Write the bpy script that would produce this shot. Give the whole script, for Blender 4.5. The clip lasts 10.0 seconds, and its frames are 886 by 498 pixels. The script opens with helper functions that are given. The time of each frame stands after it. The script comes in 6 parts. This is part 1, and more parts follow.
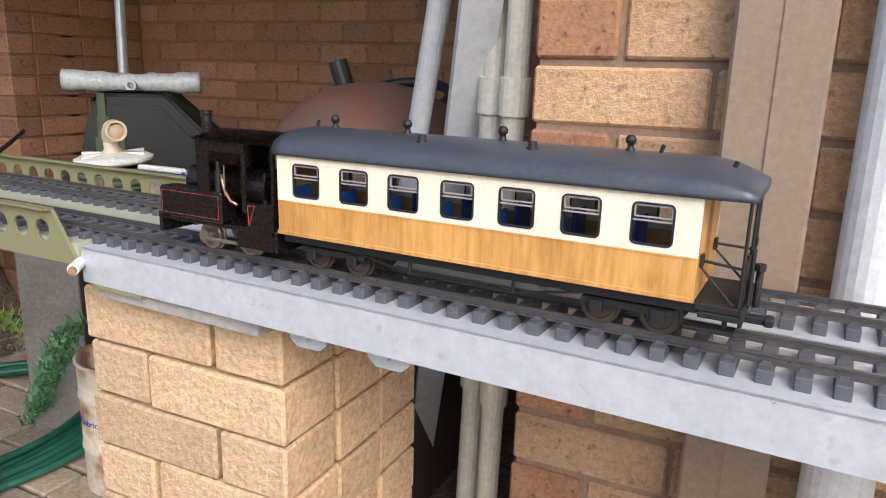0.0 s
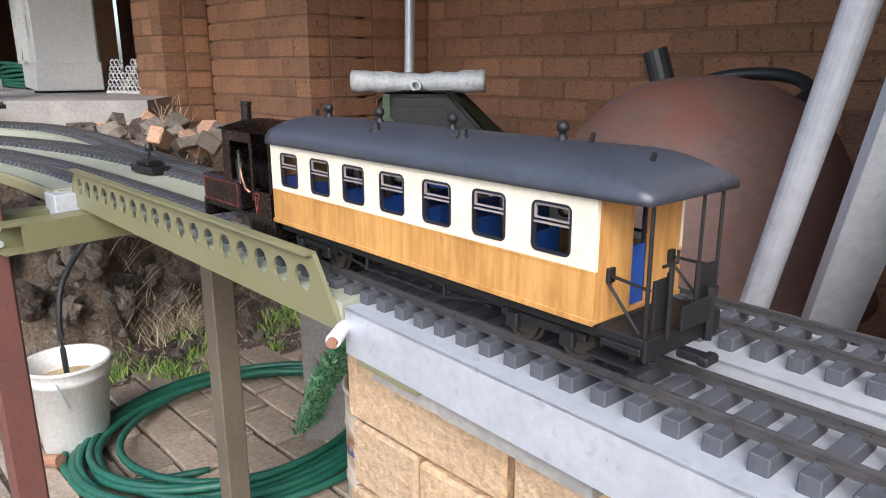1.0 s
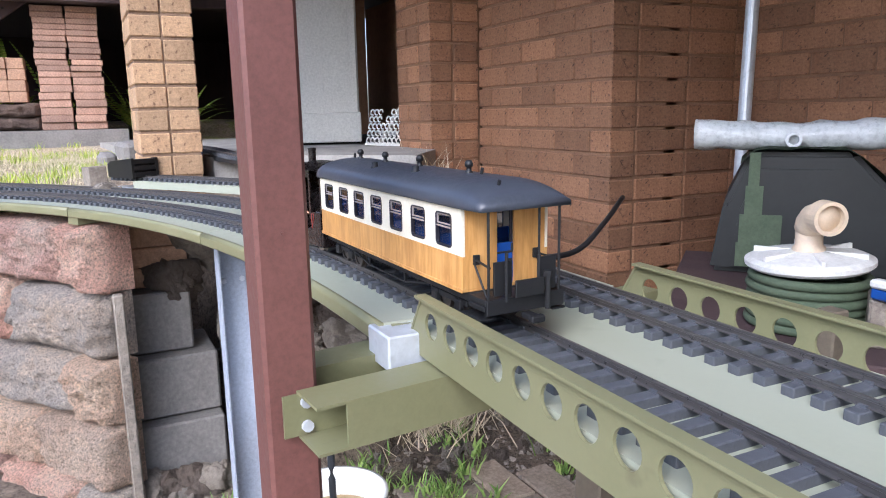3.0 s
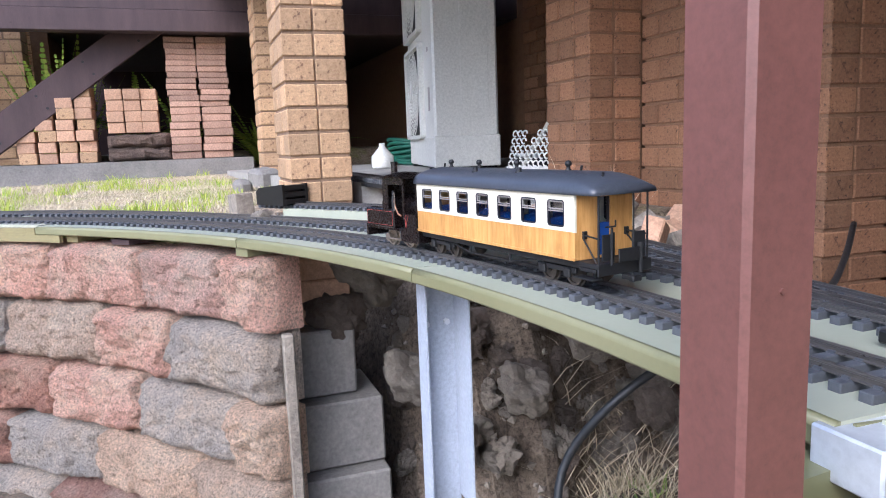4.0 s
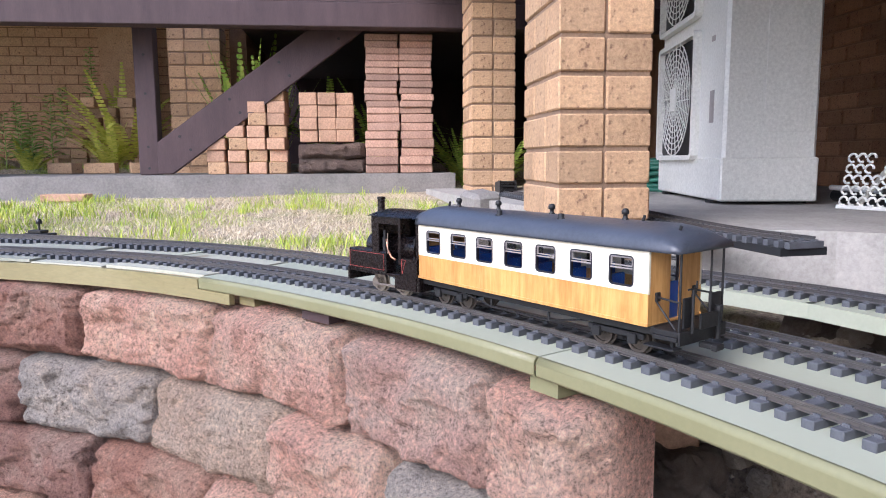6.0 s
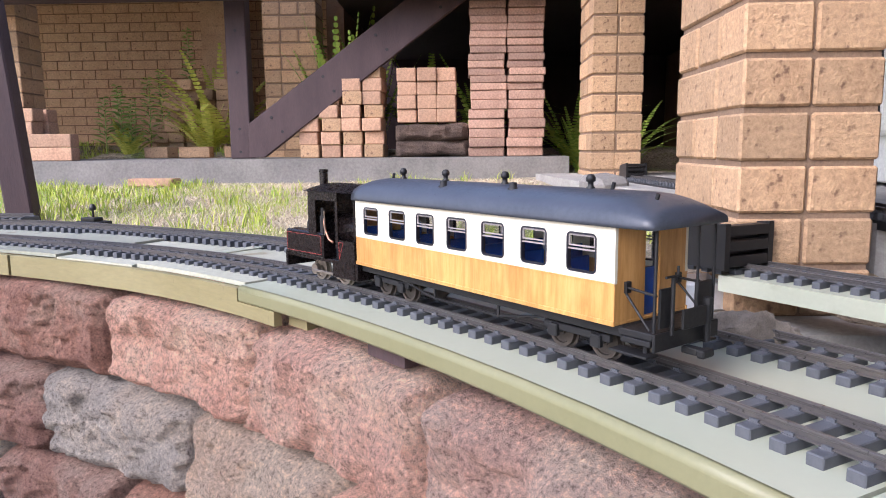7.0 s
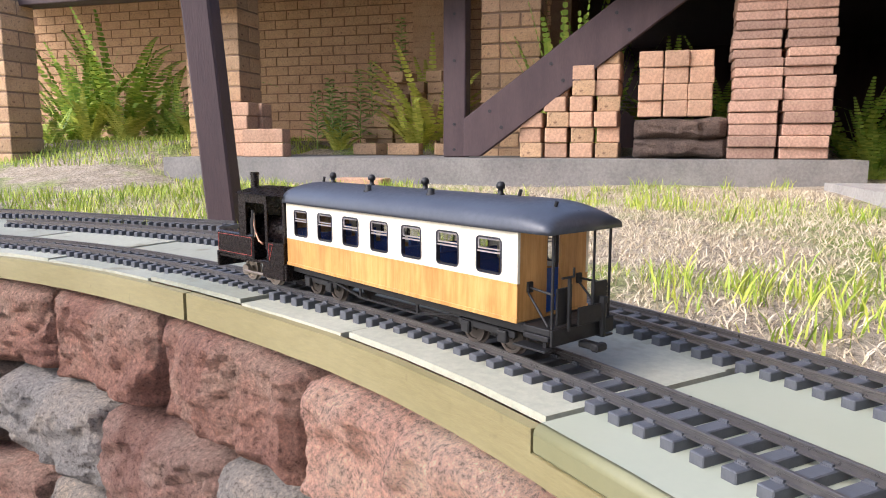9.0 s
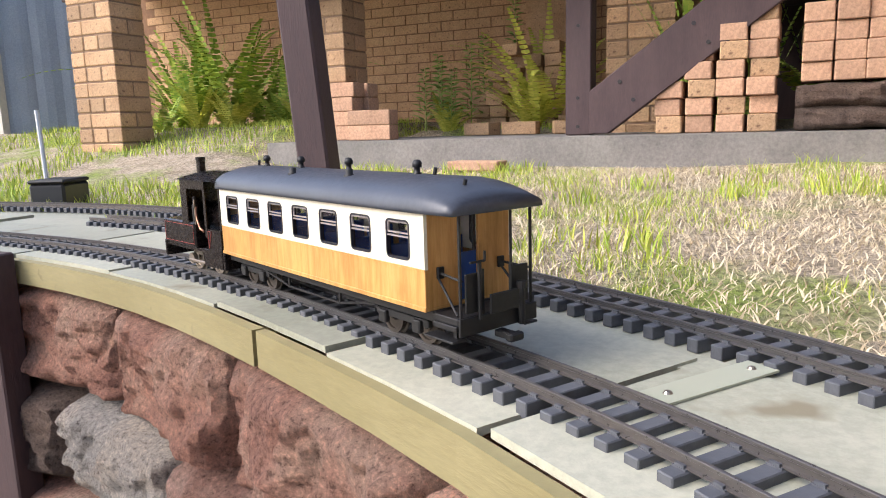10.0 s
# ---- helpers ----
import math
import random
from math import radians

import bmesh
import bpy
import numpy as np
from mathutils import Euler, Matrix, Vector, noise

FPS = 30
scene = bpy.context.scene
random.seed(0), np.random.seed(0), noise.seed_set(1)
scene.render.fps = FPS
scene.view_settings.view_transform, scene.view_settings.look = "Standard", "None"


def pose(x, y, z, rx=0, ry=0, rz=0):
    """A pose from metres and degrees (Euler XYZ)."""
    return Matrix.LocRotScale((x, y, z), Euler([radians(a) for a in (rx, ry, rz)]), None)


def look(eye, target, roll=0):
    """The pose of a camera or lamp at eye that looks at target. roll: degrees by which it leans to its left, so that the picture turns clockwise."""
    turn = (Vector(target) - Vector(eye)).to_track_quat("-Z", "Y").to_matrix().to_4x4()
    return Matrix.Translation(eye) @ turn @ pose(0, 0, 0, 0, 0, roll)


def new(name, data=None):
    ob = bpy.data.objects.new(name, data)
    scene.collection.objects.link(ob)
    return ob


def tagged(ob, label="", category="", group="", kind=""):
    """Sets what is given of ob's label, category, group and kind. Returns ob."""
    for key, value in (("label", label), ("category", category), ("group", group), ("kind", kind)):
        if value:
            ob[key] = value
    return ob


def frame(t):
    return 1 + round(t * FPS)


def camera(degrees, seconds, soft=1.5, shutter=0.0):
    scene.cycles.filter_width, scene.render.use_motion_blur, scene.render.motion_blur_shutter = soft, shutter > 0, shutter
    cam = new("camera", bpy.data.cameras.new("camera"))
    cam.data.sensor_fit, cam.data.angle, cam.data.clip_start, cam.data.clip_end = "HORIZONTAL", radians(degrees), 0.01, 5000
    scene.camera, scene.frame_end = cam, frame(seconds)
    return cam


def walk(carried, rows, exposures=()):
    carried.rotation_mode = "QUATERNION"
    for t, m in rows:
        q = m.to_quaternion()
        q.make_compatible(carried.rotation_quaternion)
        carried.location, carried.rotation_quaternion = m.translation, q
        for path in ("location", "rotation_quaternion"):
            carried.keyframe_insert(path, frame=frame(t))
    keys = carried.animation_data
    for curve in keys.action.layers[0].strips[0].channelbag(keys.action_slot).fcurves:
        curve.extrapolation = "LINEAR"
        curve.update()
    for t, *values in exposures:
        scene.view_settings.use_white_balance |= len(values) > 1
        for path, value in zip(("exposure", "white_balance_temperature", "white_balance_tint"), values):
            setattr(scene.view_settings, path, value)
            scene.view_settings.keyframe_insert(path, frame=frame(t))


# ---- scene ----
cam = camera(63.99, 10.0, soft=1.0)
# the camera's way: seconds, place, turn
PATH = [
    (0.0, 0.0448, 0.0108, 1.2064, 75.93, -1.60, 25.97),
    (0.5, -0.1002, 0.1182, 1.1863, 75.24, -1.44, 35.74),
    (1.0, -0.2257, 0.2379, 1.1989, 75.33, 0.20, 46.90),
    (1.5, -0.3755, 0.2646, 1.2066, 75.95, -0.78, 51.95),
    (2.0, -0.5871, 0.2609, 1.2049, 77.92, -0.33, 51.74),
    (2.5, -0.7923, 0.3244, 1.1955, 77.01, -0.69, 58.60),
    (2.7, -0.8553, 0.3343, 1.2012, 78.17, 0.18, 61.26),
    (3.8, -1.1702, 0.1714, 1.2153, 79.94, 2.14, 67.40),
    (4.0, -1.2774, 0.1601, 1.1906, 81.34, 2.09, 70.14),
    (4.5, -1.5562, 0.1640, 1.2221, 81.22, 0.45, 72.32),
    (5.0, -1.8007, 0.0839, 1.2306, 84.09, 1.55, 72.33),
    (5.5, -1.9986, 0.0557, 1.2203, 81.43, -0.39, 76.69),
    (5.7, -2.0935, 0.0627, 1.2194, 81.80, -0.17, 80.36),
    (6.8, -2.5567, 0.0126, 1.1987, 82.44, 0.61, 88.00),
    (7.0, -2.6641, 0.0619, 1.1846, 81.83, 0.58, 91.83),
    (7.5, -2.8644, 0.0476, 1.1808, 80.65, 0.03, 102.31),
    (8.0, -2.9711, -0.0037, 1.1798, 80.80, 0.17, 104.80),
    (8.5, -3.0746, -0.1313, 1.2023, 81.53, -0.36, 104.82),
    (9.0, -3.1920, -0.2008, 1.1951, 81.63, -0.01, 107.09),
    (9.5, -3.3937, -0.2738, 1.1933, 82.17, 1.50, 115.22),
    (10.0, -3.4941, -0.3645, 1.1881, 80.20, 1.60, 115.57),
]
walk(cam, [(t, pose(x, y, z, rx, ry, rz)) for t, x, y, z, rx, ry, rz in PATH],
     [(0.0, 0.95, 6300, 12), (1.0, 1.05, 6000, 12), (2.2, 1.2, 5600, 14), (4.0, 1.25, 5400, 14), (5.5, 1.25, 5500, 16), (7.5, 1.25, 5800, 18), (8.5, 1.25, 5900, 16), (10.0, 1.25, 6300, 13)])

# ---- light ----
world = bpy.data.worlds.new("sky")
scene.world = world
world.use_nodes = True
wn = world.node_tree.nodes
sky = wn.new("ShaderNodeTexSky")
sky.sky_type = "NISHITA"
sky.sun_disc = False
sky.sun_elevation = radians(40)
sky.sun_rotation = radians(138)
sky.air_density, sky.dust_density = 1.0, 3.0
hue = wn.new("ShaderNodeHueSaturation")
hue.inputs["Saturation"].default_value = 1.0
world.node_tree.links.new(sky.outputs[0], hue.inputs["Color"])
world.node_tree.links.new(hue.outputs[0], wn["Background"].inputs["Color"])
wn["Background"].inputs["Strength"].default_value = 0.15
sun_data = bpy.data.lights.new("sun", "SUN")
sun_data.energy, sun_data.angle, sun_data.color = 1.0, radians(40), (1.0, 0.99, 0.97)
sun = new("sun", sun_data)
sun.matrix_world = look((3.0, -5.2, 7.0), (-2.0, 0.3, 0.8))

# ---- materials ----
def base(name, rough=0.6, metal=0.0):
    m = bpy.data.materials.new(name)
    m.use_nodes = True
    b = m.node_tree.nodes["Principled BSDF"]
    b.inputs["Roughness"].default_value = rough
    b.inputs["Metallic"].default_value = metal
    return m, m.node_tree, b


def noise_tex(nt, scale, detail=6.0, rough=0.6, stretch=(1, 1, 1)):
    tc = nt.nodes.new("ShaderNodeTexCoord")
    mp = nt.nodes.new("ShaderNodeMapping")
    mp.inputs["Scale"].default_value = stretch
    nt.links.new(tc.outputs["Object"], mp.inputs["Vector"])
    n = nt.nodes.new("ShaderNodeTexNoise")
    n.inputs["Scale"].default_value = scale
    n.inputs["Detail"].default_value = detail
    n.inputs["Roughness"].default_value = rough
    nt.links.new(mp.outputs[0], n.inputs["Vector"])
    return n, mp


def ramp(nt, src, stops):
    r = nt.nodes.new("ShaderNodeValToRGB")
    e = r.color_ramp.elements
    while len(e) < len(stops):
        e.new(0.5)
    for el, (p, c) in zip(e, stops):
        el.position = p
        el.color = (*c, 1)
    nt.links.new(src, r.inputs["Fac"])
    return r


def mix(nt, fac, a, b, mode="MIX"):
    m = nt.nodes.new("ShaderNodeMix")
    m.data_type, m.blend_type = "RGBA", mode
    for sock, v in ((m.inputs[0], fac), (m.inputs[6], a), (m.inputs[7], b)):
        if isinstance(v, (int, float)):
            sock.default_value = v
        elif isinstance(v, tuple):
            sock.default_value = (*v, 1)
        else:
            nt.links.new(v, sock)
    return m.outputs[2]


def bump(nt, bsdf, height, strength=0.3, dist=0.003):
    b = nt.nodes.new("ShaderNodeBump")
    b.inputs["Strength"].default_value = strength
    b.inputs["Distance"].default_value = dist
    nt.links.new(height, b.inputs["Height"])
    nt.links.new(b.outputs[0], bsdf.inputs["Normal"])


def mottled(name, c1, c2, scale=12.0, fine=120.0, rough=0.6, metal=0.0, bump_s=0.25, dist=0.002, spots=None, stretch=(1, 1, 1), rand=0.0, grain=0.35):
    """Two colours mixed at a coarse and a fine scale, with relief; spots: (colour, scale, threshold)."""
    m, nt, b = base(name, rough, metal)
    n1, _ = noise_tex(nt, scale, 5, 0.6, stretch)
    n2, _ = noise_tex(nt, fine, 4, 0.7, stretch)
    r = ramp(nt, n1.outputs["Fac"], [(0.32, c1), (0.68, c2)])
    col = mix(nt, grain, r.outputs[0], ramp(nt, n2.outputs["Fac"], [(0.36 if rand > 0.1 else 0.25, tuple(x * 0.45 for x in c1)), (0.64 if rand > 0.1 else 0.75, tuple(min(1, x * 1.35) for x in c2))]).outputs[0])
    if spots:
        n3, _ = noise_tex(nt, spots[1], 3, 0.55)
        s = ramp(nt, n3.outputs["Fac"], [(spots[2], (0, 0, 0)), (spots[2] + 0.12, (0.85, 0.85, 0.85))])
        col = mix(nt, s.outputs[0], col, spots[0])
    if rand:
        oi = nt.nodes.new("ShaderNodeObjectInfo")
        rr = ramp(nt, oi.outputs["Random"], [(0, (1 - rand,) * 3), (1, (1 + rand * 0.4, 1 + rand * 0.3, 1 + rand * 0.2))])
        col = mix(nt, 1.0, col, rr.outputs[0], "MULTIPLY")
    nt.links.new(col, b.inputs["Base Color"])
    rg = ramp(nt, n2.outputs["Fac"], [(0.2, (max(0, rough - 0.12),) * 3), (0.8, (min(1, rough + 0.12),) * 3)])
    nt.links.new(rg.outputs[0], b.inputs["Roughness"])
    if bump_s:
        bump(nt, b, n2.outputs["Fac"], bump_s, dist)
    return m


def plain(name, c, rough=0.5, metal=0.0):
    return mottled(name, tuple(x * 0.9 for x in c), tuple(min(1, x * 1.08) for x in c), 25, 200, rough, metal, 0.08, 0.0006, grain=0.12)


M = {}
# house brick tone lowered for the dim recess, so some shade is in its colour
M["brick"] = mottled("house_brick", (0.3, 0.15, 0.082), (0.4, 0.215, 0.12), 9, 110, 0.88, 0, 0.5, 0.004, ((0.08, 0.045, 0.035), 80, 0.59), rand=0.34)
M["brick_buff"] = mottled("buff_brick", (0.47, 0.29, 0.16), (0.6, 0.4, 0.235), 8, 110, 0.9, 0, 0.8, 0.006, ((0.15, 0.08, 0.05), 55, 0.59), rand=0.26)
M["brick_pale"] = mottled("pale_loose_brick", (0.53, 0.36, 0.21), (0.66, 0.48, 0.3), 7, 110, 0.92, 0, 0.8, 0.006, ((0.3, 0.2, 0.14), 38, 0.63), rand=0.2)
M["brick_red"] = mottled("stacked_brick", (0.47, 0.27, 0.17), (0.6, 0.38, 0.25), 8, 90, 0.9, 0, 0.5, 0.003, rand=0.2)
M["paver_red"] = mottled("red_paver", (0.36, 0.21, 0.155), (0.54, 0.35, 0.26), 8, 90, 0.9, 0, 0.5, 0.003, rand=0.36)
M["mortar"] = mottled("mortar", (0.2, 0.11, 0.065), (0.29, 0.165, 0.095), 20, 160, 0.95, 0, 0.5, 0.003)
M["mortar_pale"] = mottled("mortar_pale", (0.2, 0.13, 0.085), (0.3, 0.2, 0.13), 20, 160, 0.95, 0, 0.5, 0.003)
M["concrete"] = mottled("concrete", (0.28, 0.27, 0.25), (0.42, 0.4, 0.37), 6, 80, 0.9, 0, 0.35, 0.003)
M["concrete_dark"] = mottled("weathered_concrete", (0.16, 0.15, 0.14), (0.28, 0.26, 0.24), 5, 80, 0.92, 0, 0.4, 0.003)
M["galv"] = mottled("galvanised_steel", (0.54, 0.57, 0.61), (0.66, 0.69, 0.73), 26, 90, 0.36, 0.3, 0.08, 0.001, ((0.46, 0.48, 0.5), 45, 0.6), grain=0.2)
M["green"] = mottled("green_paint", (0.19, 0.186, 0.092), (0.24, 0.232, 0.128), 3, 150, 0.42, 0, 0.06, 0.001, ((0.16, 0.145, 0.08), 24, 0.68), grain=0.12)
M["green_deck"] = mottled("deck_paint", (0.37, 0.395, 0.295), (0.43, 0.445, 0.345), 2.5, 150, 0.4, 0, 0.06, 0.001, ((0.28, 0.28, 0.2), 9, 0.66), grain=0.1)
M["green_wood"] = mottled("painted_board", (0.22, 0.185, 0.08), (0.3, 0.26, 0.13), 5, 60, 0.65, 0, 0.4, 0.002, ((0.1, 0.08, 0.045), 26, 0.66), (0.6, 0.6, 3), grain=0.25)
M["grey_board"] = mottled("grey_green_board", (0.34, 0.35, 0.27), (0.46, 0.46, 0.37), 4, 90, 0.55, 0, 0.25, 0.002, ((0.22, 0.19, 0.12), 12, 0.62), rand=0.22, grain=0.2)
M["tie"] = mottled("sleeper_plastic", (0.07, 0.074, 0.084), (0.105, 0.11, 0.124), 30, 200, 0.55, 0, 0.3, 0.0008)
M["rail"] = mottled("weathered_rail", (0.085, 0.087, 0.096), (0.14, 0.122, 0.108), 2.2, 160, 0.33, 0.45, 0.12, 0.0005, grain=0.2)
M["black"] = plain("black_paint", (0.012, 0.011, 0.011), 0.38)
M["loco"] = plain("loco_black", (0.009, 0.006, 0.006), 0.27)
M["red_line"] = plain("red_lining", (0.35, 0.06, 0.05), 0.5)
M["chassis"] = plain("chassis_black", (0.011, 0.011, 0.012), 0.55)
M["roof"] = mottled("roof_grey", (0.045, 0.051, 0.067), (0.066, 0.074, 0.094), 14, 160, 0.36, 0, 0.06, 0.0005)
M["cream"] = plain("cream_paint", (0.82, 0.76, 0.6), 0.45)
M["frame_black"] = plain("window_frame_black", (0.02, 0.02, 0.03), 0.4)
M["frame_grey"] = plain("window_bar_grey", (0.32, 0.29, 0.28), 0.4)
M["blue"] = plain("blue_interior", (0.01, 0.07, 0.32), 0.5)
M["metal"] = plain("wheel_steel", (0.35, 0.3, 0.25), 0.35, 0.8)
M["wheel_dark"] = mottled("dark_wheel_steel", (0.06, 0.05, 0.042), (0.11, 0.09, 0.075), 40, 200, 0.4, 0.5, 0.1, 0.0004)
M["copper"] = plain("copper", (0.5, 0.25, 0.16), 0.35, 0.8)
M["rust"] = mottled("rusty_steel", (0.11, 0.068, 0.057), (0.2, 0.115, 0.09), 3, 60, 0.62, 0.1, 0.3, 0.003, ((0.19, 0.08, 0.055), 4.5, 0.54))
M["brown_post"] = mottled("brown_post", (0.13, 0.055, 0.045), (0.18, 0.075, 0.06), 6, 150, 0.5, 0, 0.15, 0.001)
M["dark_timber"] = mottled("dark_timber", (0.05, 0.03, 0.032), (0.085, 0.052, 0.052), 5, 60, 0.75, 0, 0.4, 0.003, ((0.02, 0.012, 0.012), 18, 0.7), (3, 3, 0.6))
M["leg"] = mottled("leg_brown", (0.12, 0.1, 0.075), (0.17, 0.14, 0.1), 6, 120, 0.6, 0, 0.2, 0.001)
M["grey_leg"] = mottled("grey_leg", (0.36, 0.4, 0.47), (0.45, 0.49, 0.56), 6, 120, 0.5, 0, 0.1, 0.001)
M["white"] = mottled("white_plastic", (0.72, 0.71, 0.66), (0.8, 0.79, 0.74), 8, 90, 0.5, 0, 0.1, 0.001, ((0.5, 0.47, 0.38), 22, 0.68))
M["ac"] = mottled("ac_panel", (0.66, 0.66, 0.62), (0.74, 0.74, 0.7), 4, 90, 0.5, 0, 0.05, 0.001, ((0.5, 0.47, 0.4), 30, 0.74))
M["pvc"] = mottled("old_pvc", (0.42, 0.4, 0.34), (0.54, 0.52, 0.46), 10, 100, 0.6, 0, 0.1, 0.001)
M["beige"] = plain("beige_plastic", (0.68, 0.55, 0.4), 0.5)
M["hose"] = mottled("green_hose", (0.01, 0.09, 0.06), (0.025, 0.14, 0.095), 30, 200, 0.45, 0, 0.1, 0.001)
M["tarp"] = mottled("green_tarp", (0.06, 0.09, 0.05), (0.1, 0.13, 0.08), 10, 120, 0.8, 0, 0.5, 0.004)
M["net"] = mottled("shade_net", (0.03, 0.2, 0.1), (0.06, 0.3, 0.16), 30, 250, 0.8, 0, 0.5, 0.003)
M["tank_black"] = mottled("tank_plastic", (0.012, 0.014, 0.014), (0.022, 0.024, 0.023), 12, 120, 0.55, 0, 0.2, 0.002)
M["film"] = mottled("plastic_film", (0.55, 0.58, 0.58), (0.72, 0.74, 0.74), 9, 60, 0.3, 0, 0.5, 0.006)
M["soil"] = mottled("soil", (0.13, 0.095, 0.065), (0.26, 0.2, 0.15), 4, 40, 0.98, 0, 0.9, 0.02)
M["rubble"] = mottled("rubble", (0.2, 0.17, 0.14), (0.34, 0.3, 0.25), 6, 60, 0.95, 0, 0.8, 0.008, rand=0.3)
M["white_pipe"] = mottled("white_downpipe", (0.72, 0.73, 0.74), (0.8, 0.81, 0.82), 5, 90, 0.45, 0, 0.05, 0.001)
M["brown_pipe"] = mottled("brown_downpipe", (0.24, 0.175, 0.125), (0.29, 0.215, 0.16), 4, 90, 0.5, 0, 0.08, 0.001)
M["straw"] = mottled("dry_grass", (0.36, 0.26, 0.13), (0.55, 0.43, 0.25), 20, 90, 0.9)
M["twig"] = mottled("twig", (0.25, 0.17, 0.09), (0.4, 0.28, 0.16), 20, 90, 0.9)
M["fence"] = mottled("fence_sheet", (0.27, 0.31, 0.36), (0.33, 0.37, 0.42), 3, 60, 0.55)
M["black_pipe"] = plain("black_poly_pipe", (0.02, 0.022, 0.025), 0.45)
M["tin"] = mottled("rusty_tin", (0.55, 0.5, 0.4), (0.66, 0.6, 0.5), 8, 60, 0.6, 0, 0.2, 0.001, ((0.3, 0.1, 0.03), 9, 0.5))
M["rusty_bolt"] = mottled("rusty_bolt", (0.25, 0.12, 0.07), (0.4, 0.22, 0.14), 20, 120, 0.8)


def wood_mat():
    m, nt, b = base("varnished_wood", 0.42)
    n1, _ = noise_tex(nt, 190, 6, 0.65, (1, 1, 0.1))
    n2, _ = noise_tex(nt, 22, 5, 0.6, (1, 1, 0.55))
    c = ramp(nt, n1.outputs["Fac"], [(0.36, (0.5, 0.255, 0.07)), (0.5, (0.59, 0.315, 0.095)), (0.64, (0.65, 0.365, 0.125))])
    d = ramp(nt, n2.outputs["Fac"], [(0.34, (0.78, 0.73, 0.66)), (0.5, (0.98, 0.96, 0.94)), (0.66, (1.1, 1.08, 1.06))])
    col = mix(nt, 1.0, c.outputs[0], d.outputs[0], "MULTIPLY")
    nt.links.new(col, b.inputs["Base Color"])
    bump(nt, b, n1.outputs["Fac"], 0.1, 0.0005)
    return m


M["wood"] = wood_mat()


def stone_mat(name, c1, c2, c3):
    m, nt, b = base(name, 0.95)
    n1, _ = noise_tex(nt, 5, 5, 0.6)
    n2, _ = noise_tex(nt, 130, 6, 0.85)
    n3, _ = noise_tex(nt, 34, 6, 0.75)
    r = ramp(nt, n1.outputs["Fac"], [(0.34, c1), (0.5, c2), (0.66, c3)])
    g = ramp(nt, n2.outputs["Fac"], [(0.38, (0.4, 0.37, 0.36)), (0.47, (0.98, 0.97, 0.96)), (0.54, (1.1, 1.09, 1.07)), (0.62, (1.6, 1.57, 1.5))])
    col = mix(nt, 1.0, r.outputs[0], g.outputs[0], "MULTIPLY")
    oi = nt.nodes.new("ShaderNodeObjectInfo")
    rr = ramp(nt, oi.outputs["Random"], [(0, (0.88, 0.89, 0.9)), (0.5, (1.02, 0.98, 0.94)), (1, (1.12, 1.05, 0.97))])
    nt.links.new(mix(nt, 1.0, col, rr.outputs[0], "MULTIPLY"), b.inputs["Base Color"])
    add = nt.nodes.new("ShaderNodeMath")
    add.operation = "ADD"
    nt.links.new(n2.outputs["Fac"], add.inputs[0])
    nt.links.new(n3.outputs["Fac"], add.inputs[1])
    bump(nt, b, add.outputs[0], 1.0, 0.028)
    return m


M["stone_a"] = stone_mat("pink_stone", (0.6, 0.34, 0.27), (0.74, 0.48, 0.385), (0.77, 0.59, 0.47))
M["stone_b"] = stone_mat("grey_stone", (0.37, 0.345, 0.325), (0.52, 0.48, 0.44), (0.62, 0.53, 0.44))
M["stone_c"] = stone_mat("red_stone", (0.31, 0.155, 0.12), (0.45, 0.25, 0.195), (0.52, 0.36, 0.29))
M["stone_e"] = stone_mat("dark_block", (0.12, 0.085, 0.07), (0.2, 0.14, 0.11), (0.27, 0.19, 0.15))
M["stone_d"] = stone_mat("tan_stone", (0.5, 0.37, 0.27), (0.68, 0.51, 0.385), (0.72, 0.58, 0.45))


def glass_mat():
    m, nt, b = base("window_glass", 0.05)
    b.inputs["Base Color"].default_value = (0.75, 0.78, 0.8, 1)
    b.inputs["Transmission Weight"].default_value = 1.0
    b.inputs["IOR"].default_value = 1.15
    return m


M["glass"] = glass_mat()


def leaf_mat(name, c1, c2):
    m, nt, b = base(name, 0.6)
    g = nt.nodes.new("ShaderNodeNewGeometry")
    r = ramp(nt, g.outputs["Random Per Island"], [(0.0, c1), (1.0, c2)])
    nt.links.new(r.outputs[0], b.inputs["Base Color"])
    return m


M["fern"] = leaf_mat("fern_green", (0.2, 0.36, 0.04), (0.52, 0.6, 0.1))
M["fern_yellow"] = leaf_mat("yellow_leaf", (0.46, 0.5, 0.06), (0.75, 0.72, 0.14))
M["grass"] = leaf_mat("grass_blades", (0.22, 0.35, 0.03), (0.6, 0.62, 0.1))
M["grass_dry"] = leaf_mat("dry_blades", (0.5, 0.4, 0.25), (0.8, 0.69, 0.5))
M["weed"] = leaf_mat("weed_leaf", (0.16, 0.3, 0.06), (0.38, 0.5, 0.13))


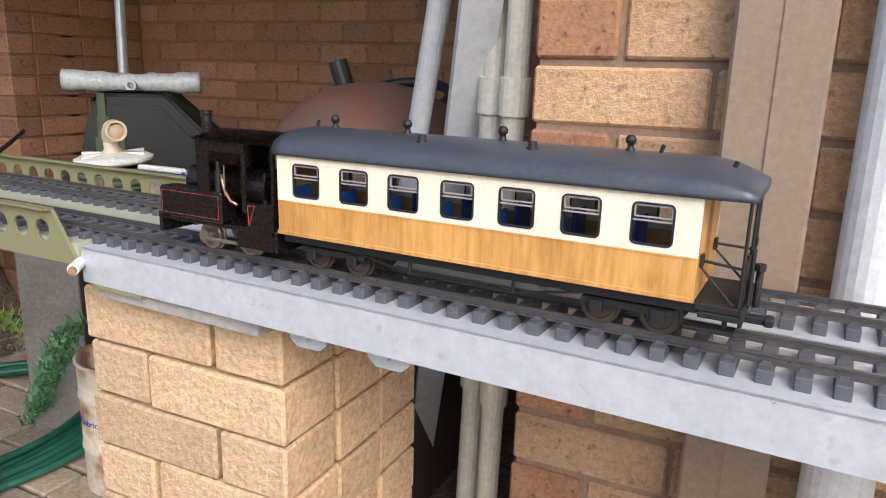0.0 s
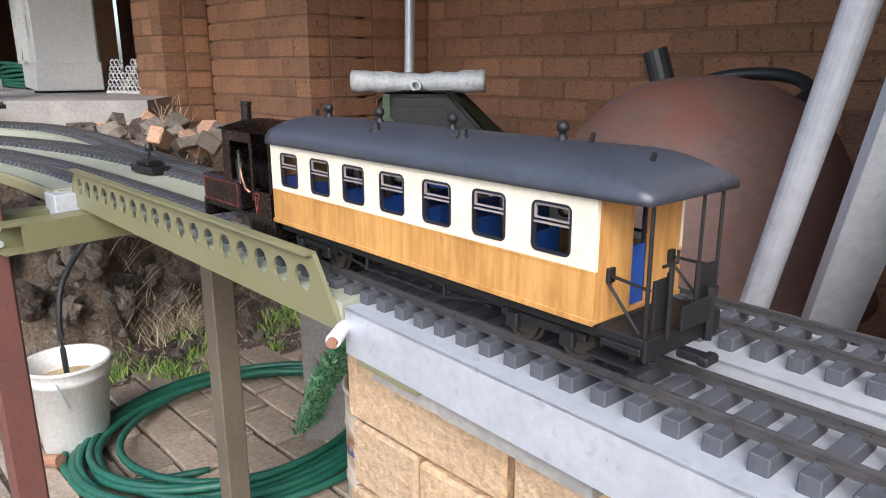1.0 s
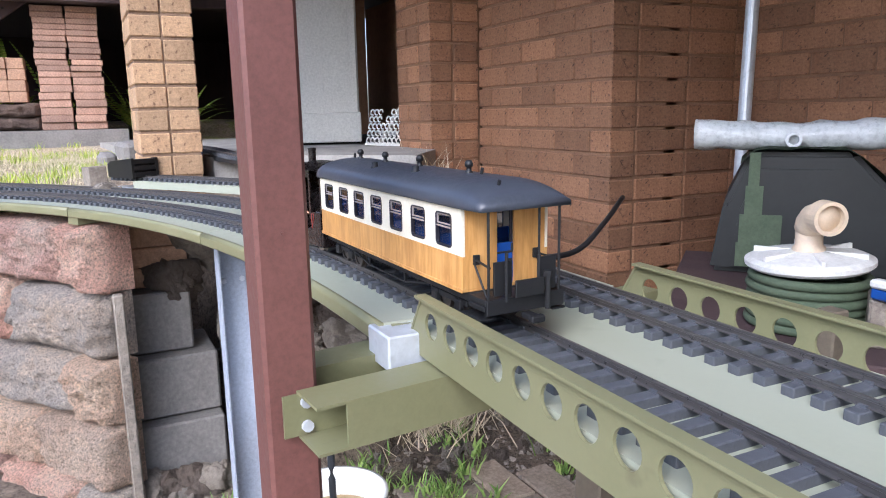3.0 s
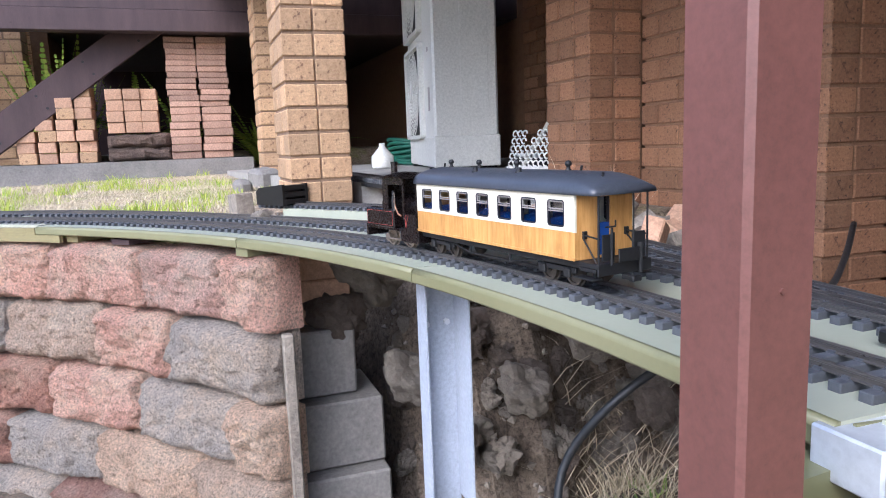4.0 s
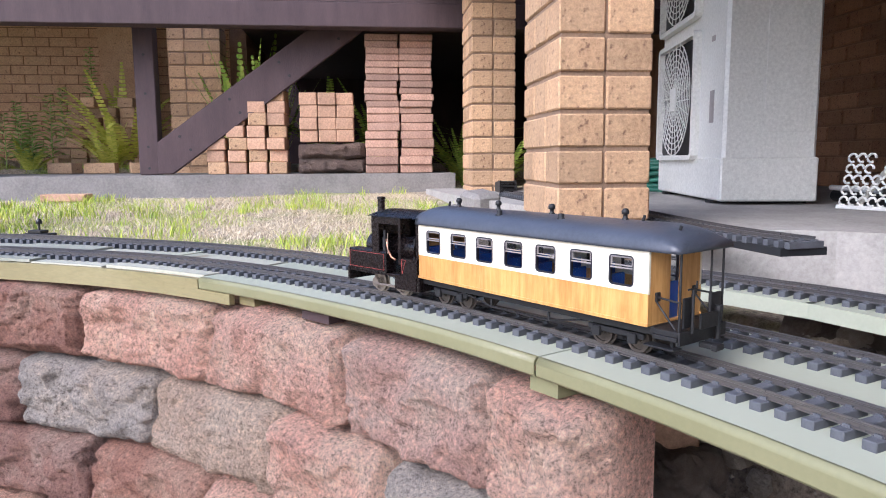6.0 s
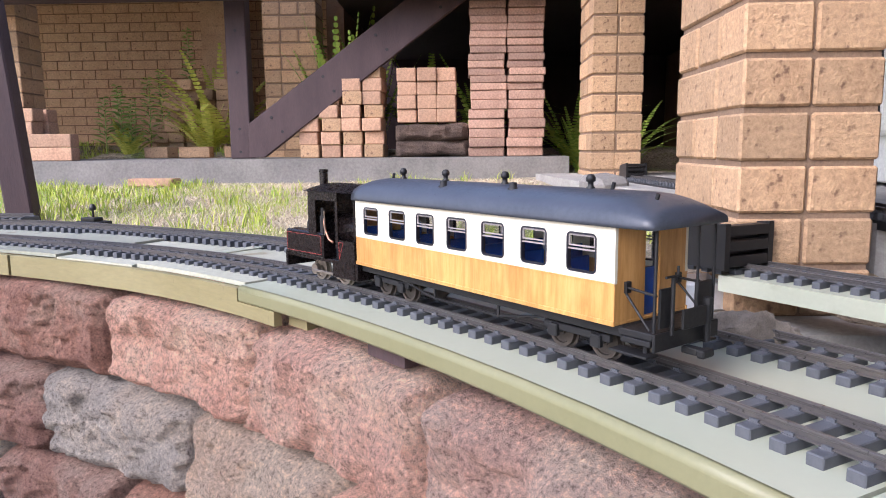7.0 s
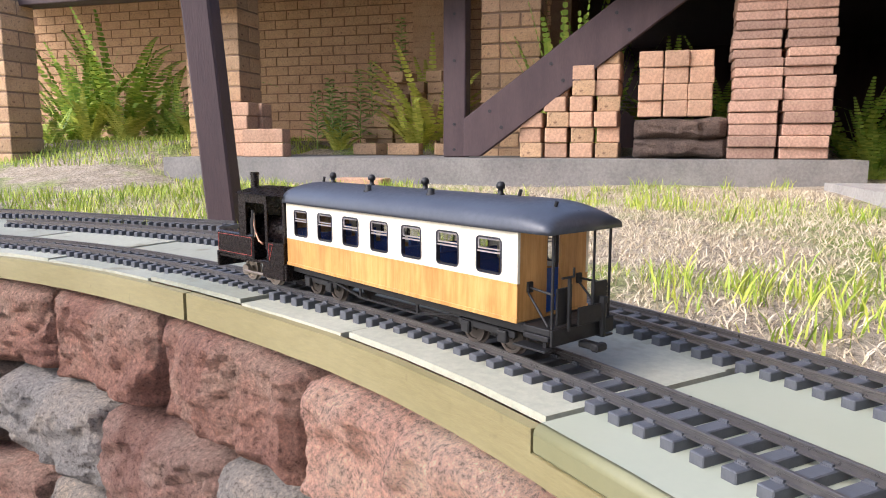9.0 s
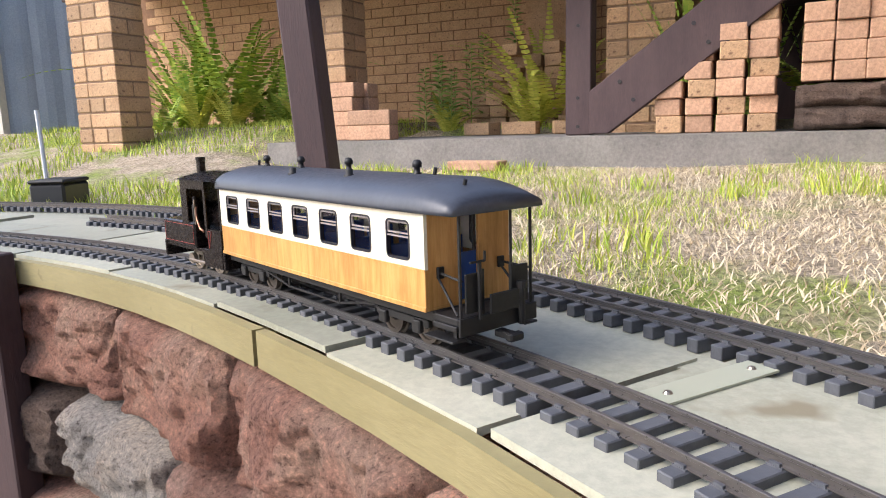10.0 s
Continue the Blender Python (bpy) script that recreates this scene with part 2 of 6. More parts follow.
def ground_mat():
    m, nt, b = base("ground", 0.98)
    n1, _ = noise_tex(nt, 1.6, 6, 0.65)
    n2, _ = noise_tex(nt, 70, 6, 0.8)
    n3, _ = noise_tex(nt, 9, 6, 0.7)
    lawn = ramp(nt, n3.outputs["Fac"], [(0.3, (0.34, 0.27, 0.18)), (0.5, (0.5, 0.41, 0.3)), (0.7, (0.62, 0.53, 0.41))])
    green = ramp(nt, n1.outputs["Fac"], [(0.5, (0, 0, 0)), (0.62, (1, 1, 1))])
    lawn2 = mix(nt, green.outputs[0], lawn.outputs[0], (0.3, 0.37, 0.08))
    soil = ramp(nt, n3.outputs["Fac"], [(0.3, (0.12, 0.09, 0.065)), (0.55, (0.22, 0.17, 0.125)), (0.75, (0.32, 0.26, 0.2))])
    tc = nt.nodes.new("ShaderNodeTexCoord")
    sp = nt.nodes.new("ShaderNodeSeparateXYZ")
    nt.links.new(tc.outputs["Object"], sp.inputs[0])
    zr = nt.nodes.new("ShaderNodeMapRange")
    zr.inputs[1].default_value, zr.inputs[2].default_value = 0.86, 0.93
    nt.links.new(sp.outputs[2], zr.inputs[0])
    col = mix(nt, zr.outputs[0], soil.outputs[0], lawn2)
    fine = ramp(nt, n2.outputs["Fac"], [(0.38, (0.42, 0.41, 0.4)), (0.5, (0.98, 0.98, 0.98)), (0.62, (1.35, 1.35, 1.33))])
    nt.links.new(mix(nt, 1.0, col, fine.outputs[0], "MULTIPLY"), b.inputs["Base Color"])
    bump(nt, b, n2.outputs["Fac"], 0.9, 0.02)
    return m


M["ground"] = ground_mat()

# ---- mesh helpers ----
def link(name, bm, mat, smooth=False):
    me = bpy.data.meshes.new(name)
    bm.to_mesh(me)
    bm.free()
    if mat:
        me.materials.append(M[mat] if isinstance(mat, str) else mat)
    if smooth:
        for p in me.polygons:
            p.use_smooth = True
    return new(name, me)


def part(name, bm, mat, parent, label="", smooth=False):
    ob = link(name, bm, mat, smooth)
    ob.parent = parent
    if label:
        tagged(ob, label)
    return ob


def thing(name, label, category, group="", kind="", at=None):
    ob = new(name)
    ob.empty_display_size = 0.02
    if at is not None:
        ob.matrix_world = at
    return tagged(ob, label, category, group, kind)


def box(x0, x1, y0, y1, z0, z1, bevel=0.0, bm=None, m=None):
    own = bmesh.new()
    bmesh.ops.create_cube(own, size=1)
    for v in own.verts:
        v.co = Vector(((x0 + x1) / 2 + v.co.x * (x1 - x0), (y0 + y1) / 2 + v.co.y * (y1 - y0), (z0 + z1) / 2 + v.co.z * (z1 - z0)))
    if bevel:
        bmesh.ops.bevel(own, geom=own.edges[:] + own.verts[:], offset=bevel, segments=1, affect="EDGES", profile=0.5)
    return merge(bm, own, m)


def merge(bm, own, m=None):
    if m is not None:
        own.transform(m)
    if bm is None:
        return own
    tmp = bpy.data.meshes.new("tmp")
    own.to_mesh(tmp)
    own.free()
    bm.from_mesh(tmp)
    bpy.data.meshes.remove(tmp)
    return bm


def cyl(r0, r1, z0, z1, seg=16, bm=None, m=None, caps=True):
    own = bmesh.new()
    bmesh.ops.create_cone(own, cap_ends=caps, segments=seg, radius1=r0, radius2=r1, depth=z1 - z0)
    own.transform(Matrix.Translation((0, 0, (z0 + z1) / 2)))
    return merge(bm, own, m)


def rod(a, b, r, seg=10, bm=None, r2=None):
    a, b = Vector(a), Vector(b)
    m = Matrix.Translation(a) @ (b - a).to_track_quat("Z", "Y").to_matrix().to_4x4()
    return cyl(r, r if r2 is None else r2, 0, (b - a).length, seg, bm, m)


def bar(a, b, w, h, bm=None, bevel=0.0):
    """A square bar from a to b, w wide and h high."""
    a, b = Vector(a), Vector(b)
    d = b - a
    yaw, pit = math.atan2(d.y, d.x), math.atan2(d.z, math.hypot(d.x, d.y))
    m = Matrix.Translation(a) @ Matrix.Rotation(yaw, 4, "Z") @ Matrix.Rotation(-pit, 4, "Y")
    return box(0, d.length, -w / 2, w / 2, -h / 2, h / 2, bevel, bm, m)


def lathe(profile, seg=24, bm=None, m=None):
    own = bmesh.new()
    rings = []
    for r, z in profile:
        rings.append([own.verts.new((r * math.cos(2 * math.pi * k / seg), r * math.sin(2 * math.pi * k / seg), z)) for k in range(seg)])
    for a, b in zip(rings, rings[1:]):
        for k in range(seg):
            own.faces.new((a[k], a[(k + 1) % seg], b[(k + 1) % seg], b[k]))
    bmesh.ops.remove_doubles(own, verts=own.verts[:], dist=1e-6)
    bmesh.ops.recalc_face_normals(own, faces=own.faces[:])
    return merge(bm, own, m)


def tube(points, r, seg=8, closed=False, bm=None, flat=1.0):
    own = bmesh.new()
    pts = [Vector(p) for p in points]
    rings = []
    n = len(pts)
    for i, p in enumerate(pts):
        d = (pts[(i + 1) % n if closed else min(i + 1, n - 1)] - pts[i - 1 if closed or i else 0]).normalized()
        u = d.cross(Vector((0, 0, 1)))
        u = u.normalized() if u.length > 1e-4 else Vector((1, 0, 0))
        w = u.cross(d).normalized()
        rings.append([own.verts.new(p + (u * math.cos(2 * math.pi * k / seg) + w * flat * math.sin(2 * math.pi * k / seg)) * r) for k in range(seg)])
    for i in range(n if closed else n - 1):
        a, b = rings[i], rings[(i + 1) % n]
        for k in range(seg):
            own.faces.new((a[k], a[(k + 1) % seg], b[(k + 1) % seg], b[k]))
    if not closed:
        own.faces.new(rings[0])
        own.faces.new(rings[-1])
    bmesh.ops.recalc_face_normals(own, faces=own.faces[:])
    return merge(bm, own)


def prism(outline, h0, h1, bm=None, m=None):
    """A flat outline (x, y) pulled up from h0 to h1."""
    own = bmesh.new()
    lo = [own.verts.new((x, y, h0)) for x, y in outline]
    hi = [own.verts.new((x, y, h1)) for x, y in outline]
    own.faces.new(lo[::-1])
    own.faces.new(hi)
    n = len(lo)
    for i in range(n):
        own.faces.new((lo[i], lo[(i + 1) % n], hi[(i + 1) % n], hi[i]))
    bmesh.ops.recalc_face_normals(own, faces=own.faces[:])
    return merge(bm, own, m)


def spline(ctrl, step):
    """Points every step metres along a smooth curve through ctrl."""
    c = [Vector(p) for p in ctrl]
    c = [2 * c[0] - c[1]] + c + [2 * c[-1] - c[-2]]
    raw = []
    for i in range(1, len(c) - 2):
        for k in range(20):
            u = k / 20
            raw.append(0.5 * (2 * c[i] + (c[i + 1] - c[i - 1]) * u + (2 * c[i - 1] - 5 * c[i] + 4 * c[i + 1] - c[i + 2]) * u * u + (3 * c[i] - c[i - 1] - 3 * c[i + 1] + c[i + 2]) * u ** 3))
    raw.append(c[-2])
    out, need = [raw[0]], step
    for a, b in zip(raw, raw[1:]):
        l = (b - a).length
        while need <= l:
            out.append(a.lerp(b, need / l))
            need += step
        need -= l
    return out


# ---- the line of the railway ----
RAIL = 0.9955       # top of the rails
RIDE = 1.0          # the vehicles' own zero height
DECK = 0.978        # top of the decks
MAIN = [(1.602, 0.546), (1.103, 0.571), (0.603, 0.597), (0.104, 0.624), (-0.395, 0.649), (-0.8951, 0.6685), (-1.3952, 0.6783), (-1.645, 0.6793), (-1.8944, 0.673), (-2.1417, 0.6501), (-2.3879, 0.6082), (-2.6279, 0.5435), (-2.861, 0.4548), (-3.0831, 0.3433), (-3.2933, 0.2108), (-3.4906, 0.0583), (-3.676, -0.1081), (-3.8452, -0.2903), (-3.9885, -0.4932), (-4.105, -0.7134), (-4.2088, -0.9398), (-4.2954, -1.173), (-4.3562, -1.4149), (-4.3911, -1.661), (-4.407, -1.9104), (-4.411, -2.16), (-4.405, -2.4096), (-4.389, -2.659), (-4.3311, -3.1545), (-4.2412, -3.6452)]
LINE = spline(MAIN, 0.01)


def on_line(s):
    """Place and heading at s metres along the main line."""
    k = max(0.0, min(s / 0.01, len(LINE) - 2.001))
    i = int(k)
    p = LINE[i].lerp(LINE[i + 1], k - i)
    lo, hi = LINE[max(0, i - 3)], LINE[min(len(LINE) - 1, i + 4)]
    return p, math.atan2(hi.y - lo.y, hi.x - lo.x)


def beside(s, left):
    p, h = on_line(s)
    return Vector((p.x - math.sin(h) * left, p.y + math.cos(h) * left))


def gap_at(s):
    """How far the second line lies from the main one."""
    return float(np.interp(s, [0, 1.5, 2.5, 3.6, 4.3, 5.0, 5.6, 6.2, 6.8, 9], [0.145, 0.148, 0.158, 0.175, 0.172, 0.165, 0.195, 0.235, 0.27, 0.3]))

# ---- ground ----
def lateral(px, py):
    """Signed distance to the main line, positive on the camera's side, and the place along it."""
    L = np.array([(p.x, p.y) for p in LINE[::4]])
    T = np.gradient(L, axis=0)
    T /= np.linalg.norm(T, axis=1)[:, None]
    d = (px[..., None] - L[:, 0]) ** 2 + (py[..., None] - L[:, 1]) ** 2
    i = d.argmin(-1)
    return (px - L[i, 0]) * -T[i, 1] + (py - L[i, 1]) * T[i, 0], i * 0.04


def height(px, py):
    lat, s = lateral(px, py)
    lat = np.where(py < -3.4, px + 4.35, lat)
    wob = 0.05 * np.sin(px * 5 + py * 5) + 0.035 * np.sin(py * 17 + 2) + 0.015 * np.sin(py * 37)
    upper = 0.925 + 0.1 * np.clip((-lat - 0.15) / 2.6, 0, 1) + 0.006 * np.sin(px * 7) * np.sin(py * 6)
    upper = upper + 0.2 * np.clip((-5.7 - px) / 1.3, 0, 1) * np.clip((-2.6 - py) / 0.4, 0, 1) + 0.14 * np.clip((-7.35 - px) / 0.2, 0, 1) * np.clip((py + 2.8) / 0.3, 0, 1)
    # retaining wall: a steep step; bank: a slope
    step = np.clip((0.02 - lat) / 0.04, 0, 1)
    edge = -2.86 - 0.12 * (py - 0.3) + wob - 0.55 * np.clip((0.85 - py) / 0.2, 0, 1)
    slope = np.clip((edge - px) / 0.42, 0, 1)
    slope = slope ** 0.8
    f = np.where(py > 0.42, slope, np.where(px < -3.32, step, np.minimum(step, slope)))
    top = np.where((py > 0.42) & (px > -3.9), 0.9, upper)
    return 0.12 + (top - 0.12) * np.clip(f, 0, 1)


def build_ground():
    xs = np.concatenate([[-400, -120, -40, -20, -14], np.arange(-11, -5.2, 0.12), np.arange(-5.2, -2.2, 0.04), np.arange(-2.2, 2.0, 0.12), [3, 6, 14, 40, 120, 400]])
    ys = np.concatenate([[-400, -120, -40, -20, -10], np.arange(-7, -3, 0.15), np.arange(-3, 2.1, 0.04), np.arange(2.1, 4.5, 0.2), [6, 10, 20, 40, 120, 400]])
    X, Y = np.meshgrid(xs, ys, indexing="ij")
    Z = height(X, Y)
    n, k = len(xs), len(ys)
    verts = np.stack([X, Y, Z], -1).reshape(-1, 3)
    idx = np.arange(n * k).reshape(n, k)
    faces = np.stack([idx[:-1, :-1], idx[1:, :-1], idx[1:, 1:], idx[:-1, 1:]], -1).reshape(-1, 4)
    me = bpy.data.meshes.new("ground")
    me.from_pydata(verts.tolist(), [], faces.tolist())
    me.materials.append(M["ground"])
    tagged(new("ground", me), "bare soil below and thin dry lawn above", "ground", kind="structure")


build_ground()

# ---- brickwork ----
BRICKS = {}


def brick_mesh(l, w, h, mat):
    key = (round(l, 3), round(w, 3), round(h, 3), mat)
    if key not in BRICKS:
        bm = box(-l / 2, l / 2, -w / 2, w / 2, -h / 2, h / 2, 0.004)
        me = bpy.data.meshes.new("brick")
        bm.to_mesh(me)
        bm.free()
        me.materials.append(M[mat])
        BRICKS[key] = me
    return BRICKS[key]


def lay(me, x, y, z, yaw, parent, name="brick", jit=0.0, tilt=0.0):
    ob = new(name, me)
    ob.parent = parent
    ob.matrix_world = pose(x + random.uniform(-jit, jit), y + random.uniform(-jit, jit), z, random.uniform(-tilt, tilt), random.uniform(-tilt, tilt), yaw + random.uniform(-tilt, tilt))
    return ob


def course_face(parent, p0, yaw, length, z0, z1, mat, ins=((0, 0), (0, 0)), course=0.086, joint=0.01, depth=0.11, phase=0, vj=0.006):
    """Brick facing along p0 + yaw; the face looks to the right of the way. ins: what is left free at each end in even and odd courses."""
    h = course - joint
    c, s = math.cos(radians(yaw)), math.sin(radians(yaw))
    n = int((z1 - z0) / course)
    for k in range(n):
        a, b = ins[(k + phase) % 2]
        x = a
        end = length - b
        first = True
        z = z0 + joint + h / 2 + k * course
        while x < end - 0.02:
            l = 0.23
            if first and (k + phase) % 2 and a == 0:
                l = 0.11
            elif first and a > 0:
                l = 0.23
            first = False
            l = min(l, end - x)
            if end - x - l < 0.05:
                l = end - x
            u = x + l / 2
            lay(brick_mesh(round(l, 2) - 0.0005, depth, h, mat), p0[0] + c * u - s * depth / 2, p0[1] + s * u + c * depth / 2, z, yaw, parent, jit=0.0012, tilt=0.15)
            x += l + vj


def wall(name, x0, x1, y0, y1, z0, z1, mortar="mortar", label="brick wall"):
    return tagged(link(name, box(x0, x1, y0, y1, z0, z1), mortar), label, "wall", kind="structure")


Z0, ZT = 0.1, 2.3
C = 0.12
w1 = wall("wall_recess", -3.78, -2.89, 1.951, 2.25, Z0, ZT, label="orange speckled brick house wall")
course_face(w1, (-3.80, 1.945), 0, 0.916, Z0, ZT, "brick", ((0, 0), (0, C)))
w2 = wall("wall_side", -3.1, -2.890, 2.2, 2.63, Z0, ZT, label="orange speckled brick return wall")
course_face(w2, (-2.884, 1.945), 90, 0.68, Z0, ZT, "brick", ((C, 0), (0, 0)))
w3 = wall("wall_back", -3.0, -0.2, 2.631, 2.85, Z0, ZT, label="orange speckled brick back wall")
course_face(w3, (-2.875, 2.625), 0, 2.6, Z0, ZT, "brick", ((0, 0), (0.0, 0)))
w4 = wall("wall_near", -0.274, 1.9, 0.966, 1.2, Z0, ZT, "mortar_pale", label="pale orange brick wall by the track")
course_face(w4, (-0.28, 0.96), 0, 2.0, Z0, ZT, "brick_buff", ((0, 0), (C, 0)))
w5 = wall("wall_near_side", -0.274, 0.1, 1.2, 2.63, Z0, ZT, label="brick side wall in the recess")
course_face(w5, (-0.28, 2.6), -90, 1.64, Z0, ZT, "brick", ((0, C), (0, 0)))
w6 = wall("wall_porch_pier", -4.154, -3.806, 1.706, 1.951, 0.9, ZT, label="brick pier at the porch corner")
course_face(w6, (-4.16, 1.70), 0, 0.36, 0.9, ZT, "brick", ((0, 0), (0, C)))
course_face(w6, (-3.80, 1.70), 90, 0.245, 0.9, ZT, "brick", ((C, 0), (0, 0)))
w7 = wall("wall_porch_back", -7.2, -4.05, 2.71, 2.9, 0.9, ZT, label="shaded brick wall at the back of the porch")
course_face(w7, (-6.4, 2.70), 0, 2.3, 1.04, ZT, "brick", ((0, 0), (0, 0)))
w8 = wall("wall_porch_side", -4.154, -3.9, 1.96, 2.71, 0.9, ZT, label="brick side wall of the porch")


def pillar(name, x0, y0, wx, wy, z0, z1, yaw=0.0, mat="brick_buff", label="pale brick pillar on the porch edge"):
    p = tagged(link(name, box(0.006, wx - 0.006, 0.006, wy - 0.006, z0, z1), "mortar_pale"), label, "pillar", kind="structure")
    p.matrix_world = pose(x0, y0, 0, 0, 0, yaw)
    m = pose(x0, y0, 0, 0, 0, yaw)

    def at(u, v):
        q = m @ Vector((u, v, 0))
        return q.x, q.y
    course_face(p, at(0, 0), yaw, wx, z0, z1, mat, ((0, 0), (C, C)), vj=0.003)
    course_face(p, at(wx, 0), yaw + 90, wy, z0, z1, mat, ((C, C), (0, 0)), vj=0.003)
    course_face(p, at(wx, wy), yaw + 180, wx, z0, z1, mat, ((0, 0), (C, C)))
    course_face(p, at(0, wy), yaw - 90, wy, z0, z1, mat, ((C, C), (0, 0)))
    return p


pillar("pillar_porch", -4.19, 0.505, 0.35, 0.225, 0.89, ZT)
pillar("pillar_far", -6.3, 0.63, 0.35, 0.23, 0.98, ZT)
pillar("pillar_stair", -7.6, -1.25, 0.23, 0.35, 1.0, 2.75, label="pale brick pillar behind the stair")
pillar("pillar_lawn", -7.0, -2.85, 0.23, 0.35, 1.0, 2.75, label="pale brick pillar under the deck")
pillar("pillar_end", -6.6, -4.1, 0.23, 0.35, 0.97, 2.05, label="pale brick pillar at the end of the deck")


YF = -6.9


def far_wall():
    """Shaded brick wall far under the deck; its bricks are one joined part."""
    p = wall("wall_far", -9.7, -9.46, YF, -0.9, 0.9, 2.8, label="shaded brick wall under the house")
    bm = bmesh.new()
    for k in range(20):
        y = YF + 0.1 + (0.12 if k % 2 else 0)
        while y < -1.0:
            box(-9.47, -9.45, y, y + 0.23, 1.0 + k * 0.086, 1.076 + k * 0.086, 0, bm)
            y += 0.24
    for k in range(20):
        box(-9.45, -9.2, -2.32, -1.97, 1.0 + k * 0.086, 1.076 + k * 0.086, 0, bm)
    box(-9.45, -9.21, -2.31, -1.98, 0.95, 2.75, 0, bm)
    tagged(part("bricks", bm, "brick_buff", p), kind="stuff")
    # unseen cross wall and dark backing, added to keep this space black
    wall("wall_partition", -9.46, -7.62, -0.88, -0.76, 0.9, 2.75, label="added cross wall that keeps light out of the space behind it")
    tagged(link("wall_far_deep", box(-10.6, -10.5, -0.9, 2.3, 0.9, 2.3), "dark_timber"), "added dark backing that keeps the space under the house black", "wall", kind="structure")
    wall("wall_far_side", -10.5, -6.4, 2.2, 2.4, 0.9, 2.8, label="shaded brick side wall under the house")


far_wall()
tagged(link("ceiling", box(-9.7, -6.63, -6.9, -0.76, 2.75, 2.9), "dark_timber"), "dark timber deck overhead", "ceiling", kind="structure")
# lower ceiling added over the black space to block its light
tagged(link("ceiling_store", box(-10.6, -6.63, -0.758, 2.9, 2.12, 2.3), "dark_timber"), "added low dark ceiling that blocks light under the house", "ceiling", kind="structure")
tagged(link("ceiling_porch", box(-6.4, -3.7, 0.3, 2.9, 2.3, 2.5), "dark_timber"), "dark porch ceiling", "ceiling", kind="structure")
# eaves out of view, drawn forward to keep sun off the recess walls
tagged(link("ceiling_recess", box(-3.75, 1.9, 0.5, 2.9, 2.32, 2.5), "dark_timber"), "unseen eaves added to shade the recess", "ceiling", kind="structure")
tagged(link("deck_beam", box(-6.62, -6.5, -4.3, 2.2, 1.98, 2.12, 0.005), "dark_timber"), "dark brown timber deck beam on the pillars", "beam")
# added screen; its height limits the skylight reaching under the deck
tagged(link("wall_upper", box(-6.62, -6.52, -4.3, 2.9, 2.125, 2.42), "dark_timber"), "added dark screen above the deck beam that cuts the skylight", "wall", kind="structure")

# ---- slabs and steps ----
slab = tagged(link("slab_porch", prism([(-3.8, 1.72), (-3.46, 1.47), (-3.75, 1.15), (-3.92, 0.78), (-5.55, 0.5), (-6.35, 0.42), (-6.35, 2.72), (-3.9, 2.72), (-3.9, 1.72)], 0.86, 1.045), "concrete"), "weathered concrete porch slab", "slab", kind="structure")
tagged(link("slab_footing", prism([(-3.72, 0.38), (-3.72, 0.8), (-4.3, 0.8), (-4.3, 0.38)], 0.82, 0.898), "concrete"), "concrete footing under the pillar", "footing", kind="structure")
tagged(link("slab_far_footing", prism([(-5.78, 0.5), (-5.78, 0.92), (-6.4, 0.92), (-6.4, 0.5)], 0.9, 0.985), "concrete"), "concrete footing under the far pillar", "footing", kind="structure")
step = tagged(link("slab_path", prism([(-6.4, -2.75), (-6.55, 0.62), (-7.5, 0.62), (-7.5, -2.75)], 0.95, 1.13), "concrete_dark"), "low weathered concrete path slab", "slab", kind="structure")


def paving():
    """Worn pavers of the lower yard round the hose."""
    p = tagged(link("paving", box(-2.65, -1.2, 0.1, 1.9, 0.08, 0.118), "soil"), "sandy bed of the yard paving", "paving", kind="structure")
    me = brick_mesh(0.225, 0.112, 0.03, "paver_yard")
    for i in range(8):
        for k in range(14):
            x, y = -2.6 + i * 0.235 + (0.1 if k % 2 else 0), 0.1 + k * 0.122
            if x > -1.3 or (x + 2.7) * 0.9 < (y - 1.3):
                continue
            lay(me, x, y, 0.118 + random.uniform(-0.004, 0.002), 0, p, "paver", 0.004, 1.2)


M["paver_yard"] = mottled("yard_paver", (0.34, 0.27, 0.2), (0.47, 0.39, 0.31), 7, 80, 0.95, 0, 0.5, 0.004, rand=0.3)
paving()


# ---- brick pier under the beams ----
def pier():
    p = thing("brick_pier", "pale speckled loose-laid brick pier under the steel beams", "pier", at=pose(-0.805, 0.638, 0))
    top = 0.908
    for k in range(10):
        z = top - 0.039 - k * 0.08
        rows = [(0, 0.23), (0.235, 0.345)] if k % 2 == 0 else [(0, 0.11), (0.115, 0.345)]
        for y in (0.0, 0.115, 0.23):
            for a, b in rows:
                me = brick_mesh(b - a - 0.004, 0.111, 0.076, "brick_pale")
                o = lay(me, 0, 0, 0, 0, None)
                o.parent = p
                o.matrix_parent_inverse = Matrix()
                o.matrix_basis = pose((a + b) / 2 + random.uniform(-0.003, 0.003), y + 0.056 + random.uniform(-0.003, 0.003), z, 0, 0, random.uniform(-0.8, 0.8))


pier()

